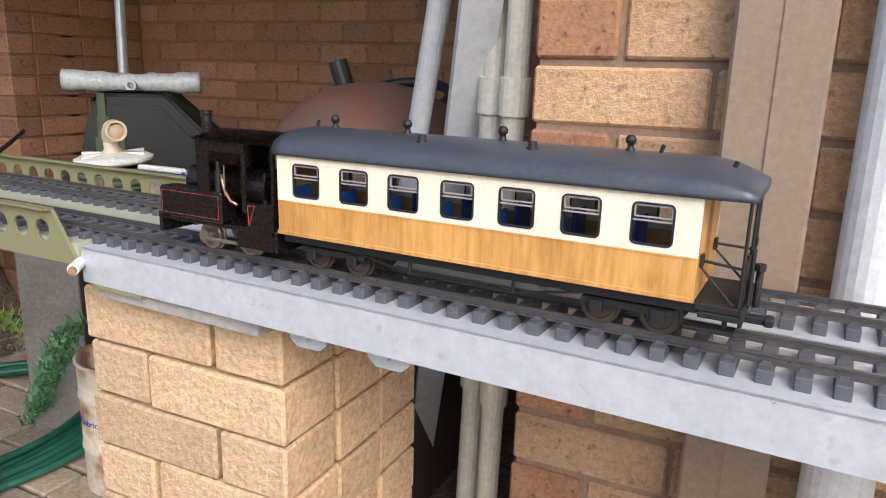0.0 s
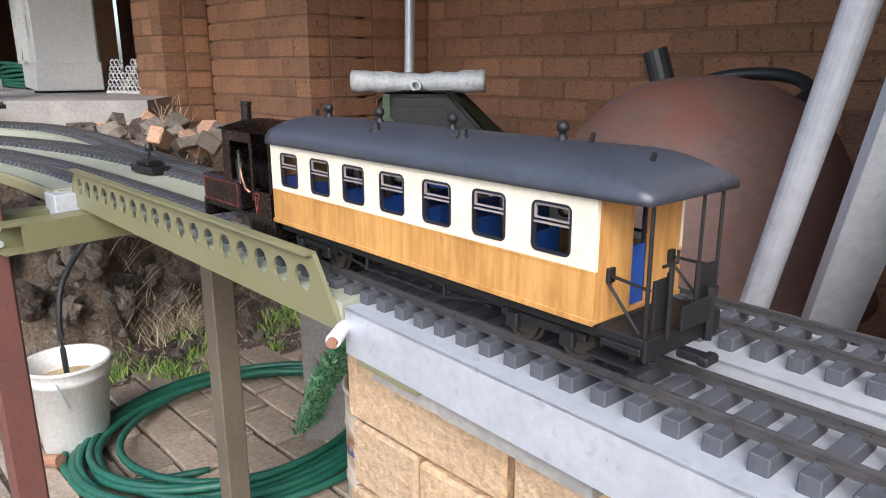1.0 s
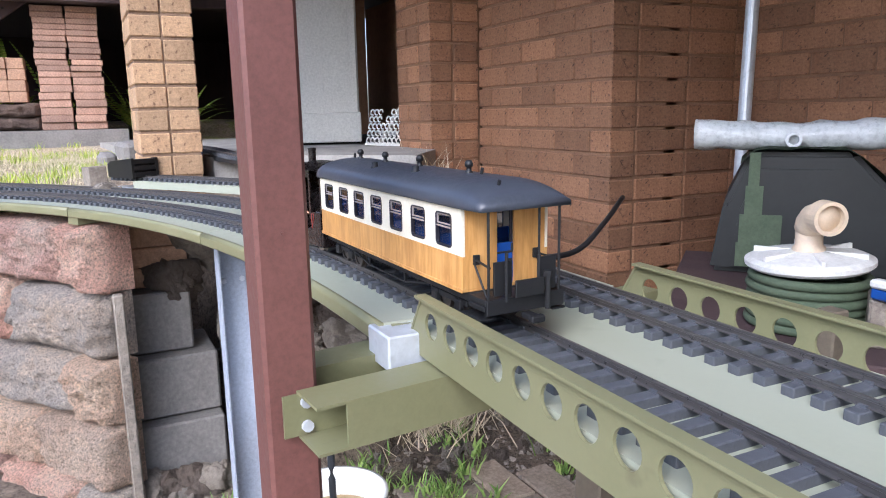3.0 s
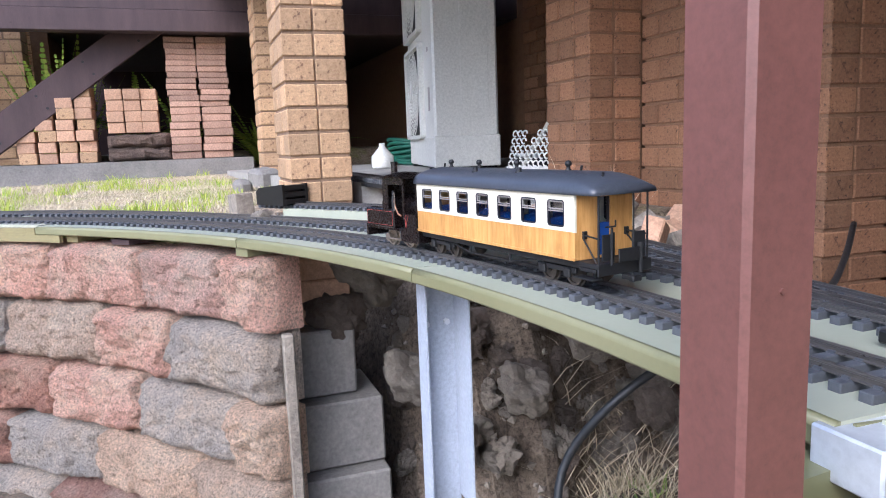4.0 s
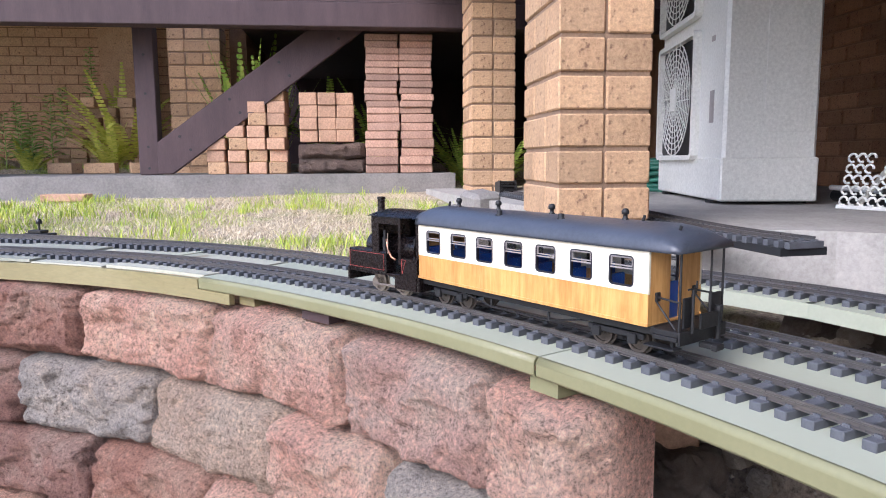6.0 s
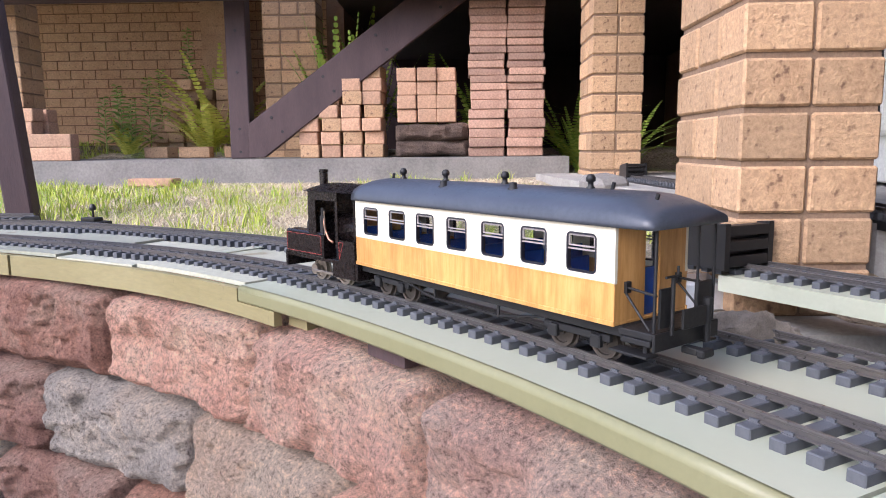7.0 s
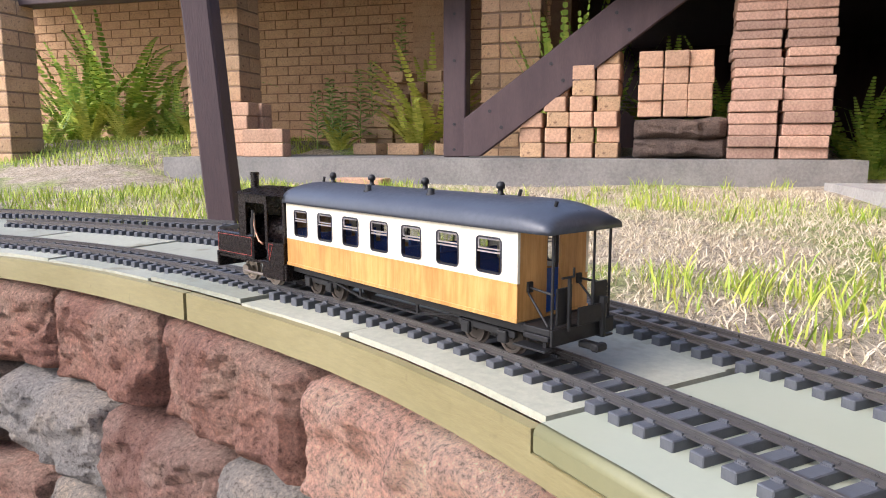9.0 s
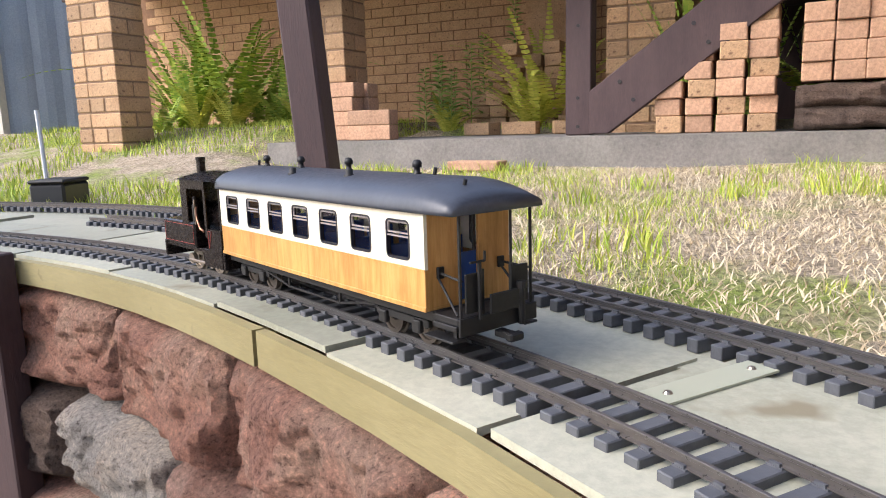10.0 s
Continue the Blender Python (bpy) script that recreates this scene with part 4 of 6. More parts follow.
    # underframe
    part("underframe", box(-HL - 0.003, HL, -0.043, 0.043, 0.024, ZB, 0.0008), "chassis", t)
    for sg in (-1, 1):
        truss = part("truss_rod", rod((0.12, sg * 0.04, 0.024), (0.055, sg * 0.04, 0.0125), 0.0013, 6), "chassis", t)
        merge_ = [((0.055, 0.0125), (-0.055, 0.0125)), ((-0.055, 0.0125), (-0.12, 0.024))]
        for (a, za), (b, zb) in merge_:
            part("truss_rod", rod((a, sg * 0.04, za), (b, sg * 0.04, zb), 0.0013, 6), "chassis", t)
        for x in (0.055, -0.055):
            part("truss_post", rod((x, sg * 0.04, 0.024), (x, sg * 0.04, 0.0115), 0.0018, 6), "chassis", t)
        part("footboard", box(-HL - 0.033, -HL + 0.006, *sorted((sg * 0.034, sg * 0.05)), 0.0125, 0.0145, 0.0004), "chassis", t)
        part("step_bracket", box(-HL - 0.026, -HL - 0.022, *sorted((sg * 0.036, sg * 0.04)), 0.0145, 0.028), "chassis", t)
    for bx in (0.152, -0.158):
        b = part("bogie", box(bx - 0.038, bx + 0.038, -0.006, 0.006, 0.012, 0.022, 0.001), "chassis", t)
        for sg in (-1, 1):
            fr = box(bx - 0.04, bx + 0.04, *sorted((sg * 0.033, sg * 0.038)), 0.014, 0.021, 0.0008)
            part("side_frame", fr, "chassis", b)
            for ax in (-0.026, 0.026):
                part("axle_box", box(bx + ax - 0.006, bx + ax + 0.006, *sorted((sg * 0.036, sg * 0.042)), 0.008, 0.02, 0.0012), "chassis", b)
                wm = wheel()
                wm.transform(Matrix.Translation((bx + ax, sg * 0.0255, 0.0112)) @ Matrix.Rotation(radians(90 * sg), 4, "X"))
                part("wheel", wm, "wheel_dark", b, "dark steel wheel", smooth=False)
        for ax in (-0.026, 0.026):
            part("axle", rod((bx + ax, -0.03, 0.0112), (bx + ax, 0.03, 0.0112), 0.002, 8), "chassis", b)
    # rear platform
    px = -HL - 0.034
    part("platform", box(px, -HL, -0.045, 0.045, 0.027, 0.033, 0.0006), "chassis", t)
    part("buffer_beam", box(px - 0.003, px, -0.045, 0.045, 0.018, 0.033, 0.0006), "chassis", t)
    part("step_side", box(px, -HL - 0.004, -0.047, 0.047, 0.022, 0.0268, 0.0006), "chassis", t)
    for sg in (-1, 1):
        part("canopy_post", rod((px + 0.001, sg * 0.041, 0.033), (px + 0.001, sg * 0.041, ZR), 0.0014, 8), "chassis", t)
        part("canopy_post", rod((px + 0.001, sg * 0.017, 0.033), (px + 0.001, sg * 0.017, ZR), 0.0012, 8), "chassis", t) if sg < 0 else None
        gate = part("gate_panel", box(px - 0.001, px + 0.0015, *sorted((sg * 0.016, sg * 0.036)), 0.036, 0.069, 0.0004), "chassis", t, "black end gate panel")
        part("gate_post", rod((px + 0.001, sg * 0.017, 0.033), (px + 0.001, sg * 0.017, 0.071), 0.002, 8), "chassis", gate)
        part("handrail", rod((px, sg * 0.04, 0.064), (-HL, sg * 0.036, 0.066), 0.0012, 8), "chassis", t)
        part("handrail_boss", box(-HL - 0.003, -HL, *sorted((sg * 0.032, sg * 0.039)), 0.061, 0.071, 0.0005), "chassis", t)
        part("stay", rod((px + 0.006, sg * 0.04, 0.034), (-HL, sg * 0.037, 0.062), 0.0011, 8), "chassis", t)
    br = part("brake_column", rod((px - 0.004, 0.024, 0.03), (px - 0.004, 0.024, 0.078), 0.0018, 8), "chassis", t)
    part("brake_handle", rod((px - 0.004, 0.018, 0.079), (px - 0.004, 0.034, 0.079), 0.0011, 8), "chassis", br)
    part("brake_grip", rod((px - 0.004, 0.018, 0.079), (px - 0.004, 0.018, 0.087), 0.0011, 8), "chassis", br)
    br2 = part("hose_stand", rod((px - 0.007, -0.022, 0.018), (px - 0.007, -0.022, 0.054), 0.003, 8), "chassis", t)
    part("hose_cap", rod((px - 0.007, -0.022, 0.05), (px - 0.007, -0.022, 0.056), 0.0045, 8), "chassis", br2)
    fall = box(px - 0.010, px - 0.0075, -0.016, 0.017, 0.034, 0.051, 0.0006)
    part("fall_plate", fall, "chassis", t, "black drop plate")
    cp = part("coupler", box(px - 0.018, px, -0.005, 0.005, 0.011, 0.017, 0.001), "chassis", t)
    part("coupler_hook", box(px - 0.024, px - 0.016, -0.008, 0.008, 0.0105, 0.0175, 0.0015), "chassis", cp)
    return t


def loco():
    """Small side-tank locomotive, its back end towards the carriage, x forward."""
    t = thing("steam_locomotive", "small black side-tank model steam locomotive with red lining", "locomotive", "train")
    fx, bx = 0.088, -0.088
    part("running_plate", box(bx, fx, -0.047, 0.047, 0.028, 0.0325, 0.0006), "loco", t)
    part("front_beam", box(fx - 0.002, fx + 0.003, -0.049, 0.049, 0.012, 0.036, 0.0008), "loco", t)
    part("rear_beam", box(bx - 0.003, bx + 0.002, -0.049, 0.049, 0.010, 0.034, 0.0008), "loco", t)
    for sg in (-1, 1):
        part("side_valance", box(bx + 0.004, bx + 0.055, *sorted((sg * 0.046, sg * 0.049)), 0.010, 0.034, 0.0006), "loco", t)
        tank = part("side_tank", box(-0.012, 0.086, *sorted((sg * 0.026, sg * 0.05)), 0.0325, 0.068, 0.002), "loco", t)
        y = sg * 0.0504
        for a, b, c, d in ((-0.008, 0.082, 0.0372, 0.0378), (-0.008, 0.082, 0.0632, 0.0638), (-0.0084, -0.0078, 0.0372, 0.0638), (0.0818, 0.0824, 0.0372, 0.0638)):
            part("lining", box(a, b, *sorted((y - sg * 0.0006, y)), c, d), "red_line", tank)
        pan = part("bunker_side", upright([(-0.088, 0.0325), (-0.05, 0.0325), (-0.05, 0.05), (-0.053, 0.062), (-0.088, 0.062)], *sorted((sg * 0.0485, sg * 0.05))), "loco", t)
        for a, b in (((-0.053, 0.036), (-0.062, 0.059)), ((-0.062, 0.059), (-0.052, 0.059)), ((-0.052, 0.059), (-0.053, 0.036))):
            part("lining", bar((a[0], sg * 0.0503, a[1]), (b[0], sg * 0.0503, b[1]), 0.0006, 0.0007), "red_line", pan)
        part("cab_pillar", box(0.004, 0.022, *sorted((sg * 0.0485, sg * 0.05)), 0.066, 0.125), "loco", t)
        part("cab_pillar", box(-0.05, -0.044, *sorted((sg * 0.0485, sg * 0.05)), 0.05, 0.125), "loco", t)
        part("cab_header", box(-0.05, 0.022, *sorted((sg * 0.0485, sg * 0.0502)), 0.114, 0.1255), "loco", t)
        part("grab_rail", rod((-0.02, sg * 0.051, 0.066), (-0.02, sg * 0.051, 0.1), 0.0009, 6), "metal", t)
        pts = [(-0.008, sg * 0.043, 0.088), (-0.012, sg * 0.046, 0.082), (-0.014, sg * 0.046, 0.072), (-0.024, sg * 0.047, 0.06), (-0.034, sg * 0.047, 0.057)]
        part("steam_pipe", tube(pts, 0.0017, 8), "copper", t, "copper steam pipe", smooth=True)
        for wx in (0.028, -0.032):
            wm = wheel(0.0165)
            wm.transform(Matrix.Translation((wx, sg * 0.0255, 0.012)) @ Matrix.Rotation(radians(90 * sg), 4, "X"))
            part("wheel", wm, "metal", t)
            part("crank", rod((wx, sg * 0.033, 0.012), (wx, sg * 0.039, 0.012), 0.008, 14), "metal", t)
        part("coupling_rod", box(-0.036, 0.032, *sorted((sg * 0.039, sg * 0.042)), 0.0085, 0.0125, 0.001), "metal", t, "bright steel coupling rod")
    fw = part("cab_front", upright([(-0.05, 0.066), (0.05, 0.066), (0.05, 0.126), (-0.05, 0.126)], 0.0, 0.0015), "loco", t)
    fw.matrix_local = Matrix.Translation((0.0225, 0, 0)) @ Matrix.Rotation(radians(90), 4, "Z")
    bw = part("cab_back", upright([(-0.05, 0.034), (0.05, 0.034), (0.05, 0.062), (-0.05, 0.062)], 0.0, 0.0015), "loco", t)
    bw.matrix_local = Matrix.Translation((-0.0865, 0, 0)) @ Matrix.Rotation(radians(90), 4, "Z")
    for y in (-0.049, 0.049):
        part("rear_post", box(-0.0885, -0.085, *sorted((y, y - math.copysign(0.004, y))), 0.06, 0.126), "loco", t)
    bm = bmesh.new()
    rows = []
    for x in (-0.092, 0.028):
        rows.append([bm.verts.new((x, -0.054 + 0.108 * k / 10, 0.126 + 0.009 * math.sin(math.pi * k / 10) + dz)) for dz in (0,) for k in range(11)])
    bm.faces.ensure_lookup_table()
    for k in range(10):
        bm.faces.new((rows[0][k], rows[0][k + 1], rows[1][k + 1], rows[1][k]))
    bmesh.ops.solidify(bm, geom=bm.faces[:], thickness=0.002)
    part("cab_roof", bm, "loco", t)
    boiler = part("boiler", lathe([(0, -0.05), (0.022, -0.05), (0.022, 0.072), (0.0, 0.074)], 28, None, Matrix.Translation((0, 0, 0.07)) @ Matrix.Rotation(radians(90), 4, "Y")), "loco", t, smooth=False)
    part("smokebox_door", lathe([(0.019, 0), (0.017, 0.003), (0.0, 0.006)], 24, None, Matrix.Translation((0.073, 0, 0.07)) @ Matrix.Rotation(radians(90), 4, "Y")), "chassis", boiler)
    part("chimney", lathe([(0, 0), (0.009, 0), (0.007, 0.004), (0.0062, 0.059), (0.0072, 0.06), (0.0072, 0.064), (0.005, 0.064), (0.005, 0.045), (0, 0.045)], 20, None, Matrix.Translation((0.056, 0, 0.09))), "loco", t)
    part("steam_dome", lathe([(0, 0), (0.011, 0), (0.010, 0.01), (0.006, 0.016), (0, 0.018)], 20, None, Matrix.Translation((0.032, 0, 0.09))), "loco", t, smooth=True)
    part("backhead", box(-0.05, -0.046, -0.02, 0.02, 0.04, 0.09, 0.001), "chassis", t)
    for y in (-0.03, 0.03):
        part("valve_column", lathe([(0, 0), (0.004, 0), (0.004, 0.025), (0.0025, 0.026), (0.0025, 0.036), (0, 0.037)], 12, None, Matrix.Translation((-0.002, y * 1.4, 0.066))), "chassis", t)
    part("coal_load", box(-0.085, -0.06, -0.045, 0.045, 0.034, 0.058, 0.004), "chassis", t)
    part("rear_coupler", box(bx - 0.015, bx, -0.005, 0.005, 0.013, 0.019, 0.001), "chassis", t)
    return t


CARRIAGE, LOCO = carriage(), loco()

# seconds, metres along the main line of the carriage's middle
RUN = [(0.0, 1.8213), (0.5, 2.0527), (1.0, 2.2901), (1.5, 2.5432), (2.0, 2.8062), (2.5, 3.0742), (3.0, 3.3439), (3.5, 3.6132), (4.0, 3.8818), (4.5, 4.1494), (5.0, 4.3946), (5.5, 4.6279), (6.0, 4.8361), (6.5, 5.0194), (7.0, 5.1869), (7.5, 5.3799), (8.0, 5.5628), (8.5, 5.7602), (9.0, 5.9629), (9.5, 6.1506), (10.0, 6.3364)]


def ride(s, half):
    """The pose of a vehicle whose bogies stand half a length either way."""
    a, b = on_line(s - half)[0], on_line(s + half)[0]
    d, m = b - a, (a + b) / 2
    return pose(m.x, m.y, RIDE, 0, 0, math.degrees(math.atan2(d.y, d.x)))

# ---- recess: vessel, bag, pipes ----
def vessel():
    t = thing("rusty_vessel", "large rusty iron vessel upside down in the recess", "vessel", at=pose(-0.93, 1.62, 0))
    prof = [(0.0, 1.185), (0.05, 1.183), (0.12, 1.168), (0.19, 1.13), (0.245, 1.075), (0.285, 1.0), (0.31, 0.91), (0.325, 0.82), (0.33, 0.78), (0.345, 0.775), (0.35, 0.765), (0.345, 0.755), (0.32, 0.755), (0.3, 0.78), (0.0, 0.8)]
    part("shell", lathe([(r, z - 0.01) for r, z in prof], 48), "rust", t, smooth=True)
    part("hinged_ring", tube([(0.02 + 0.13 * math.cos(a), 0.12 + 0.08 * math.sin(a), 1.135 + 0.04 * math.sin(a)) for a in np.linspace(0, math.pi * 2, 28)[:-1]], 0.014, 8, True), "black_pipe", t, smooth=True)
    part("spout", rod((-0.12, 0.05, 1.14), (-0.145, 0.04, 1.225), 0.026, 16), "black_pipe", t)
    s = thing("timber_stand", "rough dark timber stand under the vessel", "stand", at=pose(-0.93, 1.62, 0))
    for x in (-0.2, 0.2):
        part("bearer", box(x - 0.05, x + 0.05, -0.3, 0.3, 0.1, 0.754, 0.005), "dark_timber", s)


vessel()


def bag():
    t = thing("water_tank", "black moulded plastic tank draped with old green tarp", "tank", at=pose(-2.12, 1.98, 0, 0, 0, 40))
    face = [(-0.24, 0.8), (0.34, 0.8), (0.34, 0.83), (0.29, 0.86), (0.065, 1.1), (-0.16, 1.1), (-0.215, 0.97)]
    bm = upright(face, -0.16, 0.16)
    bmesh.ops.bevel(bm, geom=bm.edges[:], offset=0.012, segments=2, affect="EDGES")
    part("shell", bm, "tank_black", t, smooth=False)
    part("face_panel", upright([(-0.19, 0.84), (0.22, 0.84), (0.2, 0.88), (0.04, 1.06), (-0.135, 1.06), (-0.175, 0.96)], -0.17, -0.155), "tank_black", t)
    sheet = bmesh.new()
    rows = []
    for i in range(15):
        u = -0.18 + 0.46 * i / 14
        row = []
        for k in range(9):
            v = -0.18 + 0.36 * k / 8
            z = 1.108 - max(0, u - 0.06) * 0.95 - max(0, -0.14 - u) * 0.9 + 0.008 * noise.noise(Vector((u * 14, v * 14, 0)))
            row.append(sheet.verts.new((u, v, z)))
        rows.append(row)
    for a, b in zip(rows, rows[1:]):
        for k in range(8):
            sheet.faces.new((a[k], a[k + 1], b[k + 1], b[k]))
    bmesh.ops.solidify(sheet, geom=sheet.faces[:], thickness=0.004)
    part("tarp", sheet, "tarp", t, "faded green tarp", smooth=True)
    for k, (z0, z1, u0, u1) in enumerate(((1.02, 1.1, -0.16, -0.135), (0.95, 1.02, -0.165, -0.125), (0.88, 0.95, -0.175, -0.08), (0.82, 0.88, -0.18, -0.02))):
        part("net_strip", box(u0, u1, -0.178, -0.1755, z0, z1), "tarp", t, "torn green shade net")
    roll = thing("plastic_roll", "crumpled roll of clear plastic film round a grey pipe", "plastic roll", at=pose(-2.16, 1.93, 1.128, 0, 0, 40))
    bm = bmesh.new()
    rings = []
    for i in range(25):
        u = -0.235 + 0.47 * i / 24
        rr = 0.041 + 0.003 * math.sin(i * 1.3) + (0.009 * abs(i - 12) / 12)
        rings.append([bm.verts.new((u, rr * math.cos(a) + 0.004 * noise.noise(Vector((u * 20, a, 1))), 0.006 + rr * 0.8 * math.sin(a) - 0.02 * abs(u) * 0 + 0.012 * (u / 0.2) ** 2 * 0.3 + 0.006 * noise.noise(Vector((u * 25, a * 2, 3))))) for a in np.linspace(0, 2 * math.pi, 17)[:-1]])
    for a, b in zip(rings, rings[1:]):
        for k in range(16):
            bm.faces.new((a[k], a[(k + 1) % 16], b[(k + 1) % 16], b[k]))
    bm.faces.new(rings[0])
    bm.faces.new(rings[-1])
    part("film", bm, "film", roll, smooth=True)
    part("pipe_end", lathe([(0.012, 0), (0.019, 0), (0.019, 0.22), (0.012, 0.22), (0.012, 0)], 18, None, Matrix.Translation((0.0, -0.07, -0.002)) @ Matrix.Rotation(radians(-90), 4, "X")), "galv", roll, smooth=False)


bag()


def recess_base():
    b = thing("tank_base", "low brick and board base under the black tank", "base", at=pose(-1.95, 1.75, 0, 0, 0, 40))
    part("board", box(-0.3, 0.33, -0.5, 0.4, 0.765, 0.797, 0.003), "dark_timber", b)
    for x in (-0.2, 0.14):
        part("support", box(x - 0.08, x + 0.08, -0.45, 0.25, 0.1, 0.765, 0.004), "concrete_dark", b)


recess_base()


def lid():
    t = thing("skimmer_lid", "round beige plastic lid with an upright elbow pipe", "pipe fitting", at=pose(-1.79, 1.515, 0.912, 3, -2, 20))
    part("disc", lathe([(0, 0.0), (0.105, 0.0), (0.112, 0.006), (0.112, 0.014), (0.1, 0.02), (0.03, 0.03), (0, 0.03)], 36), "white", t, "cream plastic disc", smooth=False)
    for k in range(6):
        a = math.pi * k / 3
        part("rib", box(0.03, 0.1, -0.003, 0.003, 0.02, 0.03, 0, None, Matrix.Rotation(a, 4, "Z")), "white", t)
    part("riser", lathe([(0.022, 0.02), (0.029, 0.02), (0.029, 0.035), (0.024, 0.04), (0.024, 0.075)], 20), "beige", t, smooth=True)
    elbow = [(0, 0, 0.07), (0.003, -0.004, 0.082), (0.012, -0.014, 0.094), (0.026, -0.028, 0.1), (0.042, -0.044, 0.1)]
    part("elbow", tube(elbow, 0.026, 18), "beige", t, smooth=True)
    e = Matrix.Translation((0.038, -0.04, 0.1)) @ Vector((1, -1, 0.0)).to_track_quat("Z", "Y").to_matrix().to_4x4()
    part("socket", lathe([(0.022, -0.012), (0.031, -0.012), (0.031, 0.018), (0.024, 0.018), (0.024, -0.01)], 24, None, e), "beige", t, smooth=False)
    part("socket_inside", lathe([(0.0, 0.004), (0.0235, 0.004)], 20, None, e), "rusty_bolt", t)
    b = thing("scrub_brush", "scrubbing brush with blue and white bristles beside the lid", "brush", at=pose(-1.56, 1.52, 0.885, 0, 0, 0))
    o = thing("timber_block", "short pale timber block behind the girder", "timber", at=pose(-1.62, 1.53, 0.798, 0, 0, 35))
    part("block", box(-0.05, 0.11, -0.03, 0.06, 0, 0.086, 0.004), "rubble", o)
    part("block", box(-0.09, 0.09, -0.025, 0.025, 0.0, 0.022, 0.006), "straw", b)
    part("blue_bristles", box(-0.085, 0.085, -0.045, -0.026, 0.0, 0.02, 0.004), "blue", b)
    part("white_bristles", box(-0.085, 0.085, -0.05, -0.026, 0.02, 0.035, 0.004), "white", b)
    c = thing("hose_bundle", "dull green hose bundle behind the girder", "hose")
    for k in range(6):
        part("coil", tube([(-1.79 + 0.1 * math.cos(a) + 0.004 * (k % 2), 1.515 + 0.1 * math.sin(a), 0.807 + 0.017 * k) for a in np.linspace(0, 2 * math.pi, 30)[:-1]], 0.009, 8, True), "tarp", c, smooth=True)


lid()


def leaning():
    g = thing("galvanised_pipe", "ribbed galvanised pipe leaning in the recess", "pipe")
    a, b = Vector((-0.64, 1.23, 0.75)), Vector((-0.22, 0.86, 1.95))
    part("tube", rod((-0.83, 1.36, 0.12), (-0.385, 0.985, 1.62), 0.019, 20), "galv", g)
    c = thing("steel_channel", "galvanised steel channel leaning in the recess", "steel channel")
    p, q = Vector((-0.75, 1.55, 0.12)), Vector((-0.28, 0.86, 1.62))
    part("web", bar(p, q, 0.06, 0.003), "galv", c)
    d = (q - p).normalized()
    n = d.cross(Vector((0, 0, 1))).normalized()
    for s in (-1, 1):
        o = n * 0.029 * s + d.cross(n) * -0.012
        part("flange", bar(p + o, q + o, 0.003, 0.026), "galv", c)
    for (x0, y0), (x1, y1), r in (((-0.44, 1.15), (-0.335, 1.01), 0.021), ((-0.375, 1.09), (-0.30, 0.99), 0.019)):
        t = thing("drain_pipe", "weathered grey plastic pipe with couplings against the wall", "pipe", "wall pipes")
        A, B = Vector((x0, y0, 0.12)), Vector((x1, y1, 2.0))
        part("tube", rod(A, B, r, 18), "pvc", t)
        for k, f in enumerate((0.3, 0.44, 0.56, 0.66, 0.85)):
            m = A.lerp(B, f)
            dd = (B - A).normalized()
            part("coupling", rod(m - dd * 0.028, m + dd * 0.028, r + 0.005, 18), "pvc", t)
    dp = thing("downpipe", "grey metal downpipe leaning in the wall corner", "downpipe")
    part("tube", rod((-2.56, 2.2, 0.12), (-2.63, 2.32, 2.3), 0.021, 16), "galv", dp)
    pole = thing("black_rod", "thin black rod bent to a point below the beam", "rod")
    for u, v in (((-0.235, 0.92, 0.93), (-0.215, 0.92, 0.78)), ((-0.195, 0.92, 0.93), (-0.215, 0.92, 0.78))):
        part("leg", rod(u, v, 0.003, 6), "black_pipe", pole)
    bp = thing("wall_downpipe", "flat brown rectangular downpipe on the brick wall", "downpipe")
    part("pipe_body", box(-0.028, 0.076, 0.90, 0.958, 0.12, 2.3, 0.004), "brown_pipe", bp)
    part("seam", box(0.022, 0.025, 0.898, 0.9, 0.12, 2.3), "brown_pipe", bp)
    wp = thing("white_downpipe", "round white painted downpipe beside the brown one", "downpipe")
    part("tube", rod((0.15, 0.91, 0.12), (0.15, 0.91, 2.3), 0.04, 24), "white_pipe", wp)
    for z in (0.55, 1.75):
        part("wall_clip", lathe([(0.0405, -0.012), (0.043, -0.012), (0.043, 0.012), (0.0405, 0.012), (0.0405, -0.012)], 24, None, Matrix.Translation((0.15, 0.91, z))), "white_pipe", wp)
    cb = thing("white_cable", "thin white cable hanging below the beam", "cable")
    part("cord", tube(spline([(0.0, 0.7, 0.93), (0.02, 0.72, 0.9), (0.06, 0.75, 0.86), (0.12, 0.8, 0.83), (0.2, 0.85, 0.82), (0.3, 0.88, 0.83)], 0.02), 0.0035, 8), "white_pipe", cb, smooth=True)
    jb = thing("tap_fitting", "dark iron tap fitting low on the brick wall", "tap")
    part("plate", box(-0.09, -0.045, 0.945, 0.956, 0.79, 0.84, 0.004), "rusty_bolt", jb)
    part("spindle", rod((-0.068, 0.956, 0.815), (-0.068, 0.92, 0.815), 0.012, 12), "chassis", jb)


leaning()


